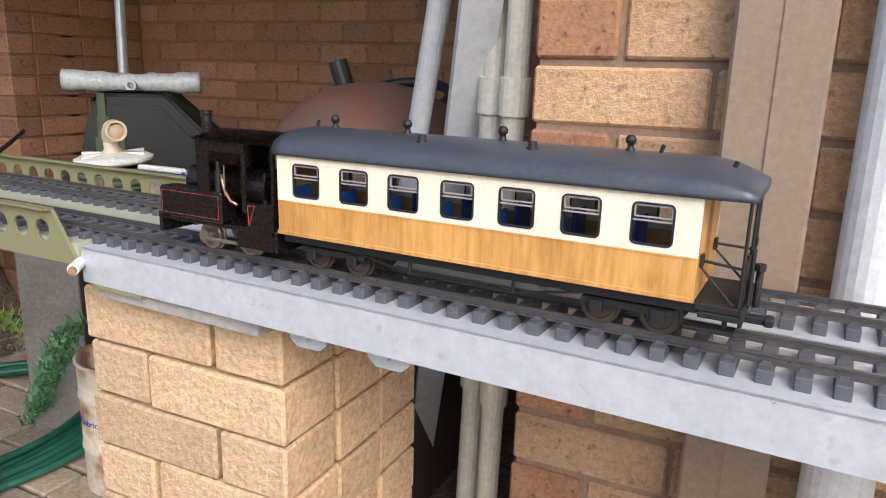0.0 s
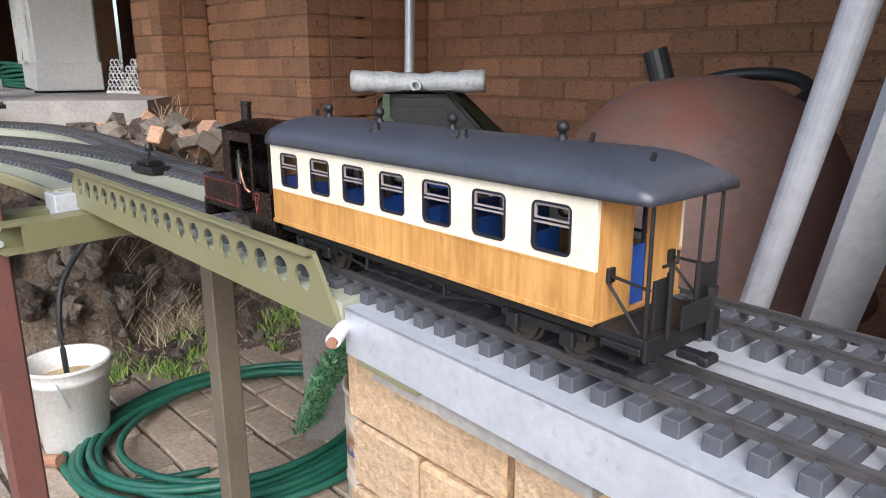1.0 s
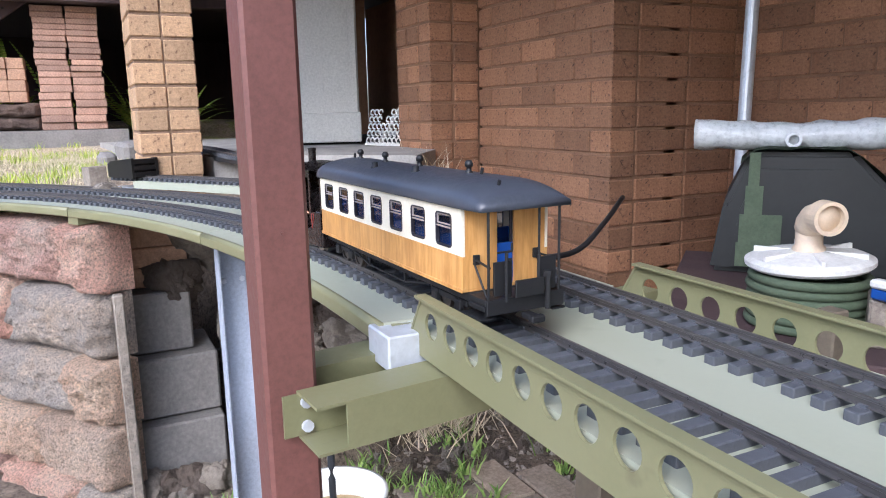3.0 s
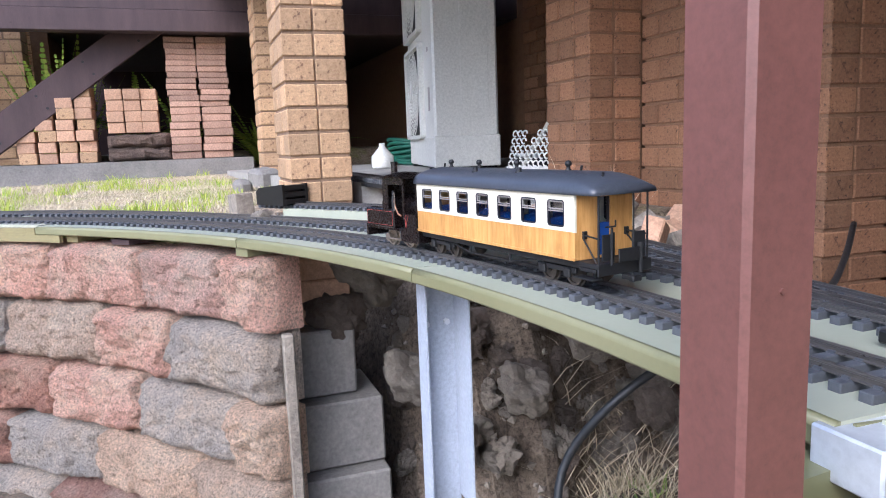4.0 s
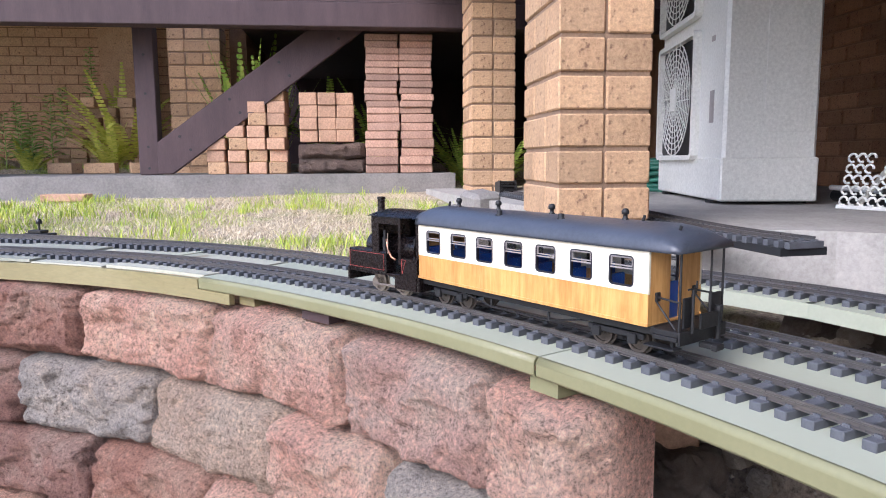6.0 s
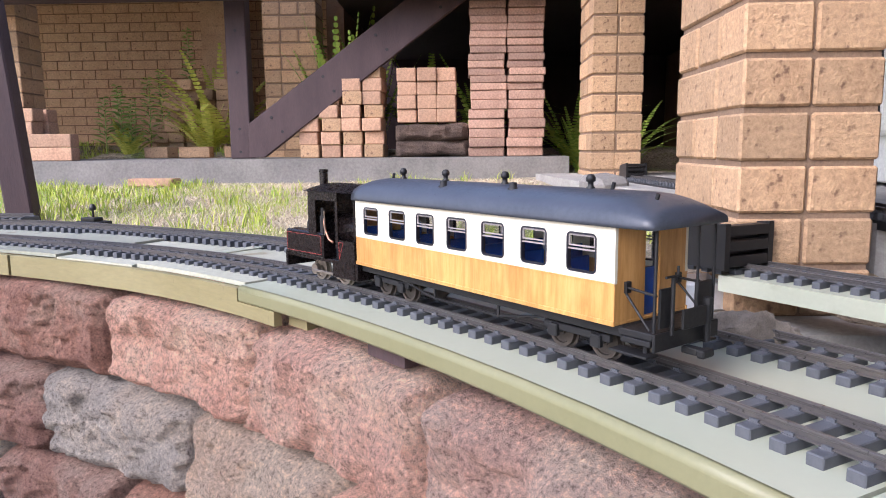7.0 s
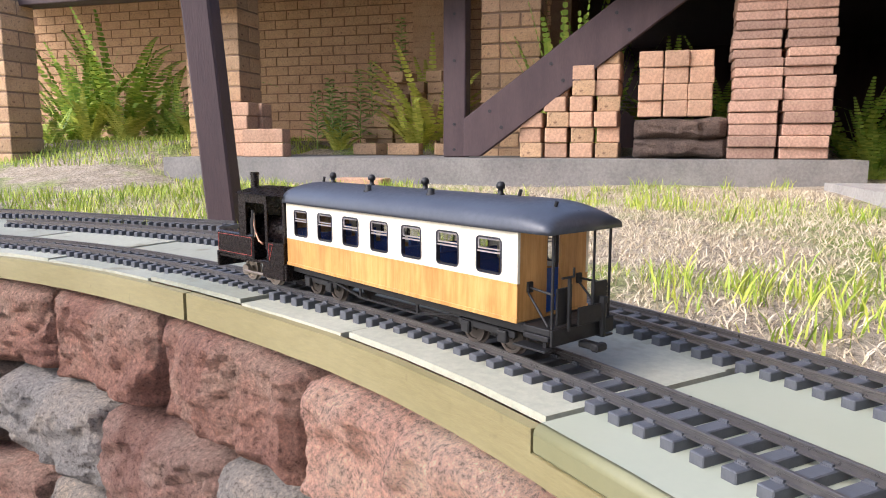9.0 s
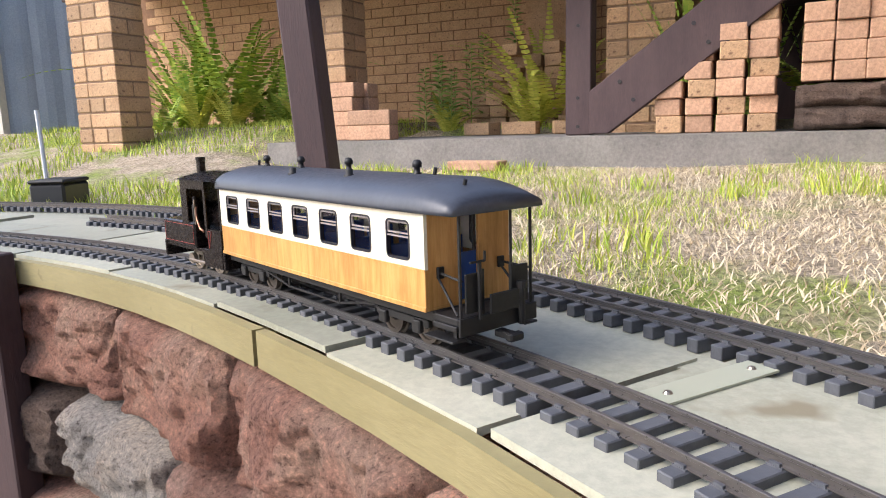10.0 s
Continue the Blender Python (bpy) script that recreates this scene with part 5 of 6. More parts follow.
def beam_fittings():
    p0 = beside(2.36, 0.02)
    t = thing("pipe_stub", "short white pipe stub with rusty end on the beam end", "pipe stub")
    a = beside(2.375, 0.045)
    b = beside(2.34, 0.085)
    part("collar", rod((a.x, a.y, 0.953), (b.x, b.y, 0.953), 0.0072, 14), "white_pipe", t)
    c = beside(2.337, 0.089)
    part("rusty_end", rod((b.x, b.y, 0.953), (c.x, c.y, 0.952), 0.005, 14), "rusty_bolt", t)
    pk = thing("packer_plate", "thin steel packing plate between pier and beam", "plate")
    part("plate", strip(2.07, 2.33, 0.05, -0.2, 0.9085, 0.9225, 1), "concrete", pk)
    part("upper_plate", strip(2.25, 2.34, 0.06, -0.2, 0.923, 0.9275, 1), "green", pk)
    for x, y in ((-0.4, 0.63), (-0.3, 0.6)):
        s = min(np.arange(1.4, 2.4, 0.005), key=lambda v: (on_line(v)[0] - Vector((x, y, on_line(v)[0].z) if len(on_line(v)[0]) == 3 else (x, y))).length)
        br = thing("angle_bracket", "galvanised angle bracket bolted under the beam", "bracket", "brackets")
        q, h = on_line(s)
        m = Matrix.Translation((q.x, q.y, 0)) @ Matrix.Rotation(h, 4, "Z")
        pr = prism([(-0.025, 0.0), (0.025, 0.0), (0.025, -0.014), (0.015, -0.022), (-0.015, -0.022), (-0.025, -0.014)], 0, 0.003)
        pr.transform(m @ Matrix.Translation((0, 0.042, 0.9275)) @ Matrix.Rotation(radians(90), 4, "X"))
        part("plate", pr, "galv", br)
        part("flange", box(-0.025, 0.025, -0.05, 0.042, 0.9245, 0.9275, 0, None, m), "galv", br)
        part("bolt", rod(m @ Vector((0, 0.048, 0.919)), m @ Vector((0, 0.036, 0.919)), 0.004, 6), "galv", br)


beam_fittings()


# ---- supports of the bridge ----
def supports():
    p = thing("brown_post", "square brown steel post beside the bridge end", "post")
    part("shaft", box(-1.64, -1.582, 0.444, 0.496, 0.12, 2.6, 0.004), "brown_post", p)
    for z in (0.62, 1.1):
        part("rivet", rod((-1.582, 0.47, z), (-1.5805, 0.47, z), 0.002, 8), "brown_post", p)
    t = thing("cross_tube", "olive green steel box tube carrying the bridge end", "cross beam", "cross beams")
    A, B = Vector((-1.55, 0.475)), Vector((-1.6, 1.0))
    d = (B - A).normalized()
    n = Vector((-d.y, d.x))
    L = (B - A).length
    m = Matrix.Translation((A.x, A.y, 0)) @ Matrix.Rotation(math.atan2(d.y, d.x), 4, "Z")
    for nm, b in (("top_wall", (0, L, -0.026, 0.026, 0.943, 0.946)), ("bottom_wall", (0, L, -0.026, 0.026, 0.897, 0.9)), ("side_wall", (0.03, L, -0.026, -0.023, 0.9, 0.943)), ("side_wall", (0, L, 0.023, 0.026, 0.9, 0.943))):
        part(nm, box(*b, 0, None, m), "green", t)
    part("end_tab", box(-0.015, 0.0, 0.023, 0.026, 0.9, 0.943, 0, None, m), "green", t)
    for z in (0.909, 0.934):
        part("screw", rod(m @ Vector((0.008, 0.0235, z)), m @ Vector((0.008, 0.019, z)), 0.006, 10), "galv", t)
    t2 = thing("cross_tube", "olive green steel angle carrying the deck end", "cross beam", "cross beams")
    a2, b2 = Vector((-1.655, 0.5, 0.925)), Vector((-1.72, 1.05, 0.925))
    part("tube", bar(a2, b2, 0.05, 0.04), "green", t2)
    ga = prism([(0, 0), (0.09, 0), (0.09, 0.008), (0.05, 0.012), (0.03, 0.03), (0, 0.032)], 0, 0.003)
    ga.transform(Matrix.Translation((-1.64, 0.6, 0.945)) @ Matrix.Rotation(radians(90), 4, "Z") @ Matrix.Rotation(radians(90), 4, "X"))
    part("gusset", ga, "green", t2)
    k = thing("joint_block", "small galvanised end block at the bridge joint", "block")
    q, h = on_line(3.235)
    part("block", box(-0.03, 0.03, -0.05, 0.1, 0.935, DECK - 0.003, 0.002, None, Matrix.Translation((q.x, q.y, 0)) @ Matrix.Rotation(h, 4, "Z")), "galv", k)
    leg = thing("support_column", "square brown green steel column under the bridge", "column")
    part("shaft", box(-1.61, -1.56, 0.836, 0.886, 0.12, 0.957, 0.003), "leg", leg)
    g = thing("steel_column", "pale grey blue steel channel column under the deck", "column")
    part("web", box(-2.52, -2.517, 0.545, 0.62, 0.12, 0.94), "grey_leg", g)
    part("flange", box(-2.517, -2.47, 0.545, 0.548, 0.12, 0.94), "grey_leg", g)
    part("flange", box(-2.517, -2.44, 0.617, 0.62, 0.5, 0.94), "grey_leg", g)
    for y, z in ((0.56, 0.85), (0.6, 0.852)):
        part("bolt", rod((-2.517, y, z), (-2.508, y, z), 0.006, 6), "galv", g)


supports()


# ---- lower yard ----
def yard():
    b = thing("plastic_bucket", "white plastic bucket with muddy water and a wire handle", "bucket", at=pose(-2.32, 0.73, 0.122))
    part("shell", lathe([(0.0, 0.004), (0.082, 0.0), (0.087, 0.005), (0.105, 0.22), (0.112, 0.222), (0.114, 0.235), (0.114, 0.26), (0.118, 0.262), (0.118, 0.27), (0.108, 0.27), (0.102, 0.2), (0.085, 0.01), (0.0, 0.01)], 36), "white", b, smooth=True)
    part("water", lathe([(0, 0.205), (0.102, 0.205)], 30), "straw", b)
    part("handle", tube([(0.118 * math.cos(a), 0.118 * math.sin(a) * 0.4 - 0.06, 0.25 - 0.15 * math.sin(a)) for a in np.linspace(0, math.pi, 16)], 0.0025, 6), "galv", b)
    p = thing("poly_pipe", "thin black poly pipe running down into the bucket", "pipe")
    part("tube", tube(spline([(-2.33, 0.73, 0.3), (-2.33, 0.73, 0.5), (-2.34, 0.76, 0.62), (-2.28, 0.84, 0.75), (-2.26, 1.0, 0.83), (-2.3, 1.2, 0.86), (-2.42, 1.45, 0.84), (-2.55, 1.65, 0.88), (-2.7, 1.85, 0.93)], 0.03), 0.008, 8), "black_pipe", p, smooth=True)
    h = thing("garden_hose", "coil of dark green garden hose on the pavers", "hose")
    for k in range(9):
        rx, ry = 0.40 - 0.012 * k + random.uniform(-0.03, 0.03), 0.46 - 0.01 * k + random.uniform(-0.03, 0.03)
        cx, cy = -2.05 + random.uniform(-0.03, 0.03), 1.1 + random.uniform(-0.04, 0.03)
        ph = random.uniform(0, 6.28)
        pts = [(cx + rx * math.cos(a) * (1 + 0.03 * math.sin(3 * a + ph)), cy + ry * math.sin(a), 0.15 + 0.012 * (k // 3) + 0.008 * math.sin(2 * a + ph)) for a in np.linspace(0, 2 * math.pi, 56)[:-1]]
        part("coil", tube(pts, 0.0105, 9, True), "hose", h, smooth=True)
    part("loose_end", tube(spline([(-2.45, 1.0, 0.15), (-2.35, 0.75, 0.145), (-2.15, 0.65, 0.14), (-2.0, 0.75, 0.135), (-1.9, 0.95, 0.135)], 0.03), 0.0105, 9), "hose", h, smooth=True)
    for x, y in ((-2.24, 0.62), (-2.34, 1.5)):
        part("connector", rod((x, y, 0.15), (x + 0.05, y + 0.03, 0.16), 0.018, 12), "rusty_bolt", h, "pinkish plastic hose connector")
    d = thing("oil_drum", "rusty cream tin drum with blue lettering beside the pier", "drum", at=pose(-1.42, 1.2, 0.122))
    part("shell", lathe([(0.0, 0.003), (0.118, 0), (0.12, 0.004), (0.12, 0.12), (0.123, 0.125), (0.12, 0.13), (0.12, 0.26), (0.123, 0.265), (0.12, 0.27), (0.12, 0.35), (0.125, 0.354), (0.125, 0.36), (0.114, 0.36), (0.114, 0.02), (0, 0.02)], 36), "tin", d, smooth=True)
    f = bpy.data.curves.new("lettering", "FONT")
    f.body = "No.1 in Lubrication"
    f.size, f.extrude = 0.026, 0.0004
    txt = new("lettering", f)
    dg = bpy.context.evaluated_depsgraph_get()
    me = bpy.data.meshes.new_from_object(txt.evaluated_get(dg))
    bpy.data.objects.remove(txt)
    for v in me.vertices:
        a = radians(-100) + (v.co.x - 0.11) / 0.1205
        rr = 0.1206 + v.co.z
        v.co = (rr * math.cos(a), rr * math.sin(a), 0.20 + v.co.y)
    me.materials.clear()
    me.materials.append(M["blue"])
    ob = new("lettering", me)
    ob.parent = d
    pl = thing("plank_post", "dark short post beside the drum", "post")
    part("shaft", box(-1.62, -1.585, 1.3, 1.335, 0.12, 0.9, 0.003), "leg", pl)


yard()


def rock(seed, s, mat, flat=0.7):
    bm = bmesh.new()
    bmesh.ops.create_icosphere(bm, subdivisions=4, radius=1)
    o = Vector((seed * 2.3, seed * 7.1, seed * 3.3))
    for v in bm.verts:
        c = noise.voronoi(v.co * 1.6 + o)[0]
        k = 0.85 + 0.4 * noise.noise(v.co * 1.1 + o) + 0.3 * (c[1] - c[0]) + 0.16 * noise.noise(v.co * 3.5 + o) + 0.07 * noise.noise(v.co * 9 + o)
        v.co = Vector((v.co.x * k * s, v.co.y * k * s * 0.85, v.co.z * k * s * flat))
    me = bpy.data.meshes.new("rock")
    bm.to_mesh(me)
    bm.free()
    me.materials.append(M[mat])
    return me


def bank():
    """Rubble and clods on the cut bank: the larger stones one by one, the crumbs as one."""
    random.seed(7)
    shapes = [rock(k, 1.0, "rubble" if k % 2 else "rubble_dark", 0.75) for k in range(8)]
    for k in range(230):
        x, y = random.uniform(-3.45, -2.7), random.uniform(0.35, 1.85)
        z = float(height(np.array([x]), np.array([y]))[0])
        s = random.choice((0.02, 0.028, 0.035, 0.05, 0.07))
        if x > -2.9:
            s = min(s, 0.03)
        ob = tagged(new("rock", shapes[k % 8]), "broken grey brown rock lying in the cut bank", "rock", "bank rocks")
        ob.matrix_world = pose(x, y, z + s * 0.15, random.uniform(0, 360), random.uniform(0, 360), random.uniform(0, 360)) @ Matrix.Diagonal((s, s, s, 1))
    for x, y, z, s in ((-3.3, 0.62, 0.82, 0.13), (-3.25, 0.95, 0.78, 0.11), (-3.05, 1.35, 0.62, 0.14), (-2.95, 1.6, 0.55, 0.17), (-3.2, 1.2, 0.8, 0.1), (-3.22, 0.52, 0.72, 0.1), (-3.1, 0.7, 0.55, 0.09), (-3.12, 0.86, 0.66, 0.1), (-3.0, 1.0, 0.5, 0.09), (-3.14, 1.1, 0.7, 0.08), (-3.02, 1.22, 0.62, 0.09), (-2.96, 0.78, 0.4, 0.08), (-3.05, 1.5, 0.7, 0.1), (-2.92, 1.38, 0.42, 0.08), (-3.3, 1.05, 0.86, 0.07)):
        ob = tagged(new("boulder", shapes[int(s * 100) % 8]), "large pale rock set in the cut bank", "rock", "bank rocks")
        ob.matrix_world = pose(x, y, z, 20, 40, s * 900) @ Matrix.Diagonal((s, s, s, 1))
    V, F = [], []
    rs = np.random.RandomState(5)
    n = 1500
    px, py = rs.uniform(-3.5, -2.45, n), rs.uniform(0.15, 1.9, n)
    pz = height(px, py)
    oct_v = np.array([(1, 0, 0), (-1, 0, 0), (0, 1, 0), (0, -1, 0), (0, 0, 1), (0, 0, -1)], float)
    oct_f = np.array([(0, 2, 4), (2, 1, 4), (1, 3, 4), (3, 0, 4), (2, 0, 5), (1, 2, 5), (3, 1, 5), (0, 3, 5)])
    for k in range(n):
        s = rs.uniform(0.004, 0.017)
        q, _ = np.linalg.qr(rs.normal(size=(3, 3)))
        V.append((oct_v * rs.uniform(0.6, 1.2, (6, 1)) * s) @ q + (px[k], py[k], pz[k]))
        F.append(oct_f + 6 * k)
    me = bpy.data.meshes.new("crumbs")
    me.from_pydata(np.concatenate(V).tolist(), [], np.concatenate(F).tolist())
    me.materials.append(M["rubble"])
    tagged(new("gravel_crumbs", me), "loose soil crumbs and gravel on the bank", "gravel", kind="stuff")
    random.seed(11)


M["rubble_dark"] = mottled("dark_clod", (0.12, 0.09, 0.07), (0.2, 0.16, 0.13), 6, 60, 0.98, 0, 0.9, 0.01, rand=0.25)
bank()


def stake():
    t = thing("timber_stake", "weathered grey timber stake at the end of the stone wall", "stake")
    q = beside(4.635, 0.045)
    part("shaft", box(q.x - 0.014, q.x + 0.014, q.y - 0.014, q.y + 0.014, 0.12, 0.745, 0.004), "rubble", t)


stake()


def wall_end():
    """Concrete blocks and odd bricks at the end of the retaining wall."""
    for k, (z0, z1) in enumerate(((0.12, 0.31), (0.315, 0.5), (0.505, 0.69))):
        b = tagged(link("concrete_block", box(-3.42 + 0.04 * k, -3.06 - 0.05 * k, 0.36, 0.62 - 0.06 * (k == 2), z0, z1, 0.006), "concrete_dark"), "plain grey concrete block beside the stone wall", "block", "concrete blocks")
    for k in range(6):
        ob = tagged(new("brick", brick_mesh(0.2, 0.1, 0.06, "brick_red")), "odd red brick packed beside the wall", "brick", "packing bricks")
        ob.matrix_world = pose(-3.28 - 0.04 * (k % 2), 0.43 + 0.02 * (k % 3), 0.725 + 0.063 * (k // 2), random.uniform(-4, 4), 0, 85 + random.uniform(-12, 12))


wall_end()


# ---- porch ----
def air_conditioner():
    t = thing("air_conditioner", "tall grey white outdoor air conditioner unit with two fans", "air conditioner", at=pose(AC[0], AC[1], 1.046, 0, 0, AC[2]))
    W_, D_, H_ = 0.92, 0.33, 1.2
    part("case", box(-W_, 0, 0, D_, 0.03, H_, 0.012), "ac", t)
    part("base_tray", box(-W_ - 0.006, 0.006, -0.006, D_ + 0.006, 0.012, 0.17, 0.006), "ac", t)
    for x in (-W_ + 0.12, -0.12):
        part("foot", box(x - 0.03, x + 0.03, -0.01, D_ + 0.01, 0, 0.012), "chassis", t)
    part("side_panel", box(0.0, 0.003, 0.14, 0.28, 0.26, H_ - 0.05, 0.001), "ac", t)
    part("badge", box(-0.17, -0.13, -0.002, 0.0, 0.6, 0.62), "frame_grey", t)
    part("rating_label", box(-0.17, -0.12, -0.0015, 0.0, 0.3, 0.42), "frame_grey", t)
    for zc in (0.42, 0.98):
        fan = part("fan_guard", ring_frame(-W_ + 0.03, -0.3, zc - 0.26, zc + 0.25, 0.03, 0.02, -0.03, 0.0), "ac", t)
        cx = -W_ + 0.03 + (W_ - 0.33) / 2
        part("fan_dark", upright(rounded(-W_ + 0.05, -0.32, zc - 0.24, zc + 0.23, 0.02), -0.004, -0.001), "chassis", fan)
        for k in range(9):
            r = 0.04 + 0.025 * k
            part("guard_ring", tube([(cx + r * math.cos(a), -0.026, zc + r * math.sin(a)) for a in np.linspace(0, 2 * math.pi, 40)[:-1]], 0.0025, 5, True), "ac", fan)
        for k in range(24):
            a = 2 * math.pi * k / 24
            part("guard_spoke", rod((cx + 0.04 * math.cos(a), -0.026, zc + 0.04 * math.sin(a)), (cx + 0.245 * math.cos(a + 0.2), -0.026, zc + 0.245 * math.sin(a + 0.2)), 0.0022, 5), "ac", fan)
        part("hub_plate", box(cx - 0.045, cx + 0.045, -0.034, -0.028, zc - 0.05, zc + 0.05, 0.003), "ac", fan)


AC = (-4.66, 1.34, -10.0)
air_conditioner()


def porch_things():
    b = thing("plastic_jug", "white plastic jug lying on the porch slab", "jug", at=pose(-5.35, 1.25, 1.046))
    part("bottle", lathe([(0, 0), (0.06, 0), (0.065, 0.01), (0.065, 0.07), (0.03, 0.11), (0.018, 0.125), (0.018, 0.145), (0, 0.145)], 20), "white", b, smooth=True)
    h = thing("hose_coil", "coil of dark green hose in the dark of the porch", "hose")
    for k in range(7):
        part("coil", tube([(-5.9 + (0.33 - 0.01 * k) * math.cos(a), 1.75 + 0.3 * math.sin(a), 1.06 + 0.024 * k + 0.01 * math.sin(3 * a + k)) for a in np.linspace(0, 2 * math.pi, 36)[:-1]], 0.012, 8, True), "hose", h, smooth=True)
    p = thing("drain_hose", "black drain hose on the slab behind the unit", "hose")
    part("tube", rod((-4.75, 1.85, 1.07), (-4.35, 1.8, 1.07), 0.022, 12), "black_pipe", p)
    part("white_tube", rod((-4.75, 1.83, 1.1), (-4.45, 1.8, 1.1), 0.01, 10), "white_pipe", p)
    l = thing("lattice_scrap", "broken cream cast lattice piece leaning on the pier", "lattice", at=pose(-4.42, 1.62, 1.048, -14, 0, 20))
    random.seed(21)
    pr = part("edge_strip", bar((0.0, 0, 0.004), (0.3, 0, 0.004), 0.008, 0.012), "white", l)
    part("edge_strip", bar((0.27, 0, 0.0), (0.3, 0, 0.26), 0.008, 0.012), "white", l)
    for i in range(9):
        for k in range(7):
            x, z = 0.02 + i * 0.032, 0.025 + k * 0.036
            if z > 0.03 + x * 0.8 and not (x < 0.1 and z < 0.2):
                continue
            part("scroll", tube([(x + 0.014 * math.cos(a), 0, z + 0.014 * math.sin(a)) for a in np.linspace(0, 5.2, 10)], 0.004, 6), "white", l)
    tb = thing("timber_offcut", "grey weathered timber offcut leaning in the corner", "timber")
    part("stick", bar((-4.45, 1.72, 1.05), (-4.3, 1.9, 1.42), 0.04, 0.018), "pvc", tb)
    random.seed(4)
    for k in range(34):
        me = brick_mesh(random.choice((0.06, 0.08, 0.11)), random.choice((0.05, 0.08)), random.choice((0.04, 0.06)), random.choice(("brick_red", "rubble", "rubble_dark", "rubble")))
        ob = tagged(new("brick_rubble", me), "broken brick and mortar lump dumped by the slab", "rubble", "rubble heap")
        x = random.uniform(-3.5, -2.7)
        ob.matrix_world = pose(x, 1.1 + random.uniform(0.0, 0.5) + (x + 3.3) * -0.15, 0.89 + random.uniform(0, 0.07), random.uniform(-40, 40), random.uniform(-40, 40), random.uniform(0, 180))


porch_things()


def point_motor(x, y, yaw):
    t = thing("point_motor", "small black point motor with a signal lamp", "point motor", "point motors", at=pose(x, y, DECK + 0.004, 0, 0, yaw))
    part("case", box(-0.045, 0.045, -0.022, 0.022, 0, 0.014, 0.002), "black", t)
    part("cover", box(-0.03, 0.02, -0.016, 0.016, 0.014, 0.024, 0.002), "black", t)
    part("lamp_stand", rod((0.0, 0, 0.022), (0.0, 0, 0.045), 0.003, 8), "black", t)
    part("lamp", lathe([(0, 0), (0.008, 0), (0.009, 0.008), (0.005, 0.016), (0, 0.017)], 12, None, Matrix.Translation((0, 0, 0.043))), "black", t)


point_motor(-1.72, 0.80, 5)
point_motor(-4.55, -0.95, 70)


def buffer(x, y, z, yaw, s=1.0):
    t = thing("buffer_stop", "black wedge shaped buffer stop at the siding's end", "buffer stop", "buffer stops", at=pose(x, y, z, 0, 0, yaw))
    for sg in (-1, 1):
        part("cheek", upright([(-0.06 * s, 0), (0.06 * s, 0), (0.06 * s, 0.055 * s), (-0.045 * s, 0.045 * s), (-0.06 * s, 0.035 * s)], *sorted((sg * 0.04 * s, sg * 0.032 * s))), "black", t)
    part("block", box(-0.05 * s, 0.044 * s, -0.0315 * s, 0.0315 * s, 0, 0.04 * s, 0.002), "black", t)
    for k in range(3):
        part("cross_bar", box(0.045 * s, 0.06 * s, -0.032 * s, 0.032 * s, 0.005 + 0.018 * s * k, 0.016 * s + 0.018 * s * k, 0.001), "black", t)


buffer(-3.87, 0.475, RAIL - 0.008, 28, 1.35)
cut = tagged(new("broken_brick", brick_mesh(0.085, 0.07, 0.1, "rubble")), "half brick standing by the siding beam", "brick")
cut.matrix_world = pose(-4.07, 0.345, 0.972, 2, -3, 15)
buffer(-5.5, 0.72, 1.062, 0)
sb = thing("siding_board", "pale grey board carrying the siding", "board")
for a, b in zip(BRANCH[40::30], BRANCH[70::30]):
    part("plank", bar((a.x, a.y, DECK - 0.014), (b.x, b.y, DECK - 0.014), 0.12, 0.026), "green_deck", sb)
ramp_b = thing("siding_ramp", "dark board carrying the siding onto the slab", "board")
for a, b in zip(BRANCH2[0:-40:40], BRANCH2[40::40]):
    part("plank", bar((a.x, a.y, 1.042), (b.x, b.y, 1.042), 0.1, 0.016), "black_pipe", ramp_b)
gb = thing("galvanised_sheet", "galvanised box beam under the siding", "steel beam")
part("sheet", bar((-3.87, 0.27, 0.925), (-3.95, 0.62, 0.925), 0.09, 0.05, None, 0.003), "galv", gb)


# ---- lawn ----
def posts():
    d = thing("timber_post", "dark stained square timber post standing in the lawn", "post")
    shaft = box(-0.042, 0.042, -0.042, 0.042, -0.06, 1.8, 0.006)
    shaft.transform(pose(-5.02, -1.44, 0.96, 4.5, 0, 12))
    part("shaft", shaft, "dark_timber", d)
    s = thing("stair_post", "dark stained timber stair post on the concrete path", "post")
    part("shaft", box(-6.87, -6.77, -1.3, -1.18, 1.131, 2.1, 0.006), "dark_timber", s)
    for z in (1.17, 1.3, 1.62, 1.85):
        part("bolt", rod((-6.77, -1.24, z), (-6.765, -1.24, z), 0.008, 8), "chassis", s)
    st = thing("stair_stringer", "dark stained timber stair stringer rising from the path", "stringer")
    board = prism([(-1.175, 1.136), (-1.09, 1.136), (0.35, 2.2), (0.35, 2.445), (-1.175, 1.325)], 0, 0.05)
    board.transform(Matrix(((0, 0, 1, -6.766), (1, 0, 0, 0), (0, 1, 0, 0), (0, 0, 0, 1))))
    bmesh.ops.recalc_face_normals(board, faces=board.faces[:])
    bmesh.ops.bevel(board, geom=board.edges[:], offset=0.004, segments=1, affect="EDGES")
    part("board", board, "dark_timber", st)
    for f in (0.1, 0.3, 0.5, 0.7):
        for o in (-0.05, 0.05):
            q = Vector((-6.7165, -1.16 + 1.51 * f - o * 0.6, 1.21 + 1.11 * f + o * 0.8))
            part("bolt", rod(q, q + Vector((0.006, 0, 0)), 0.009, 8), "chassis", st)


posts()


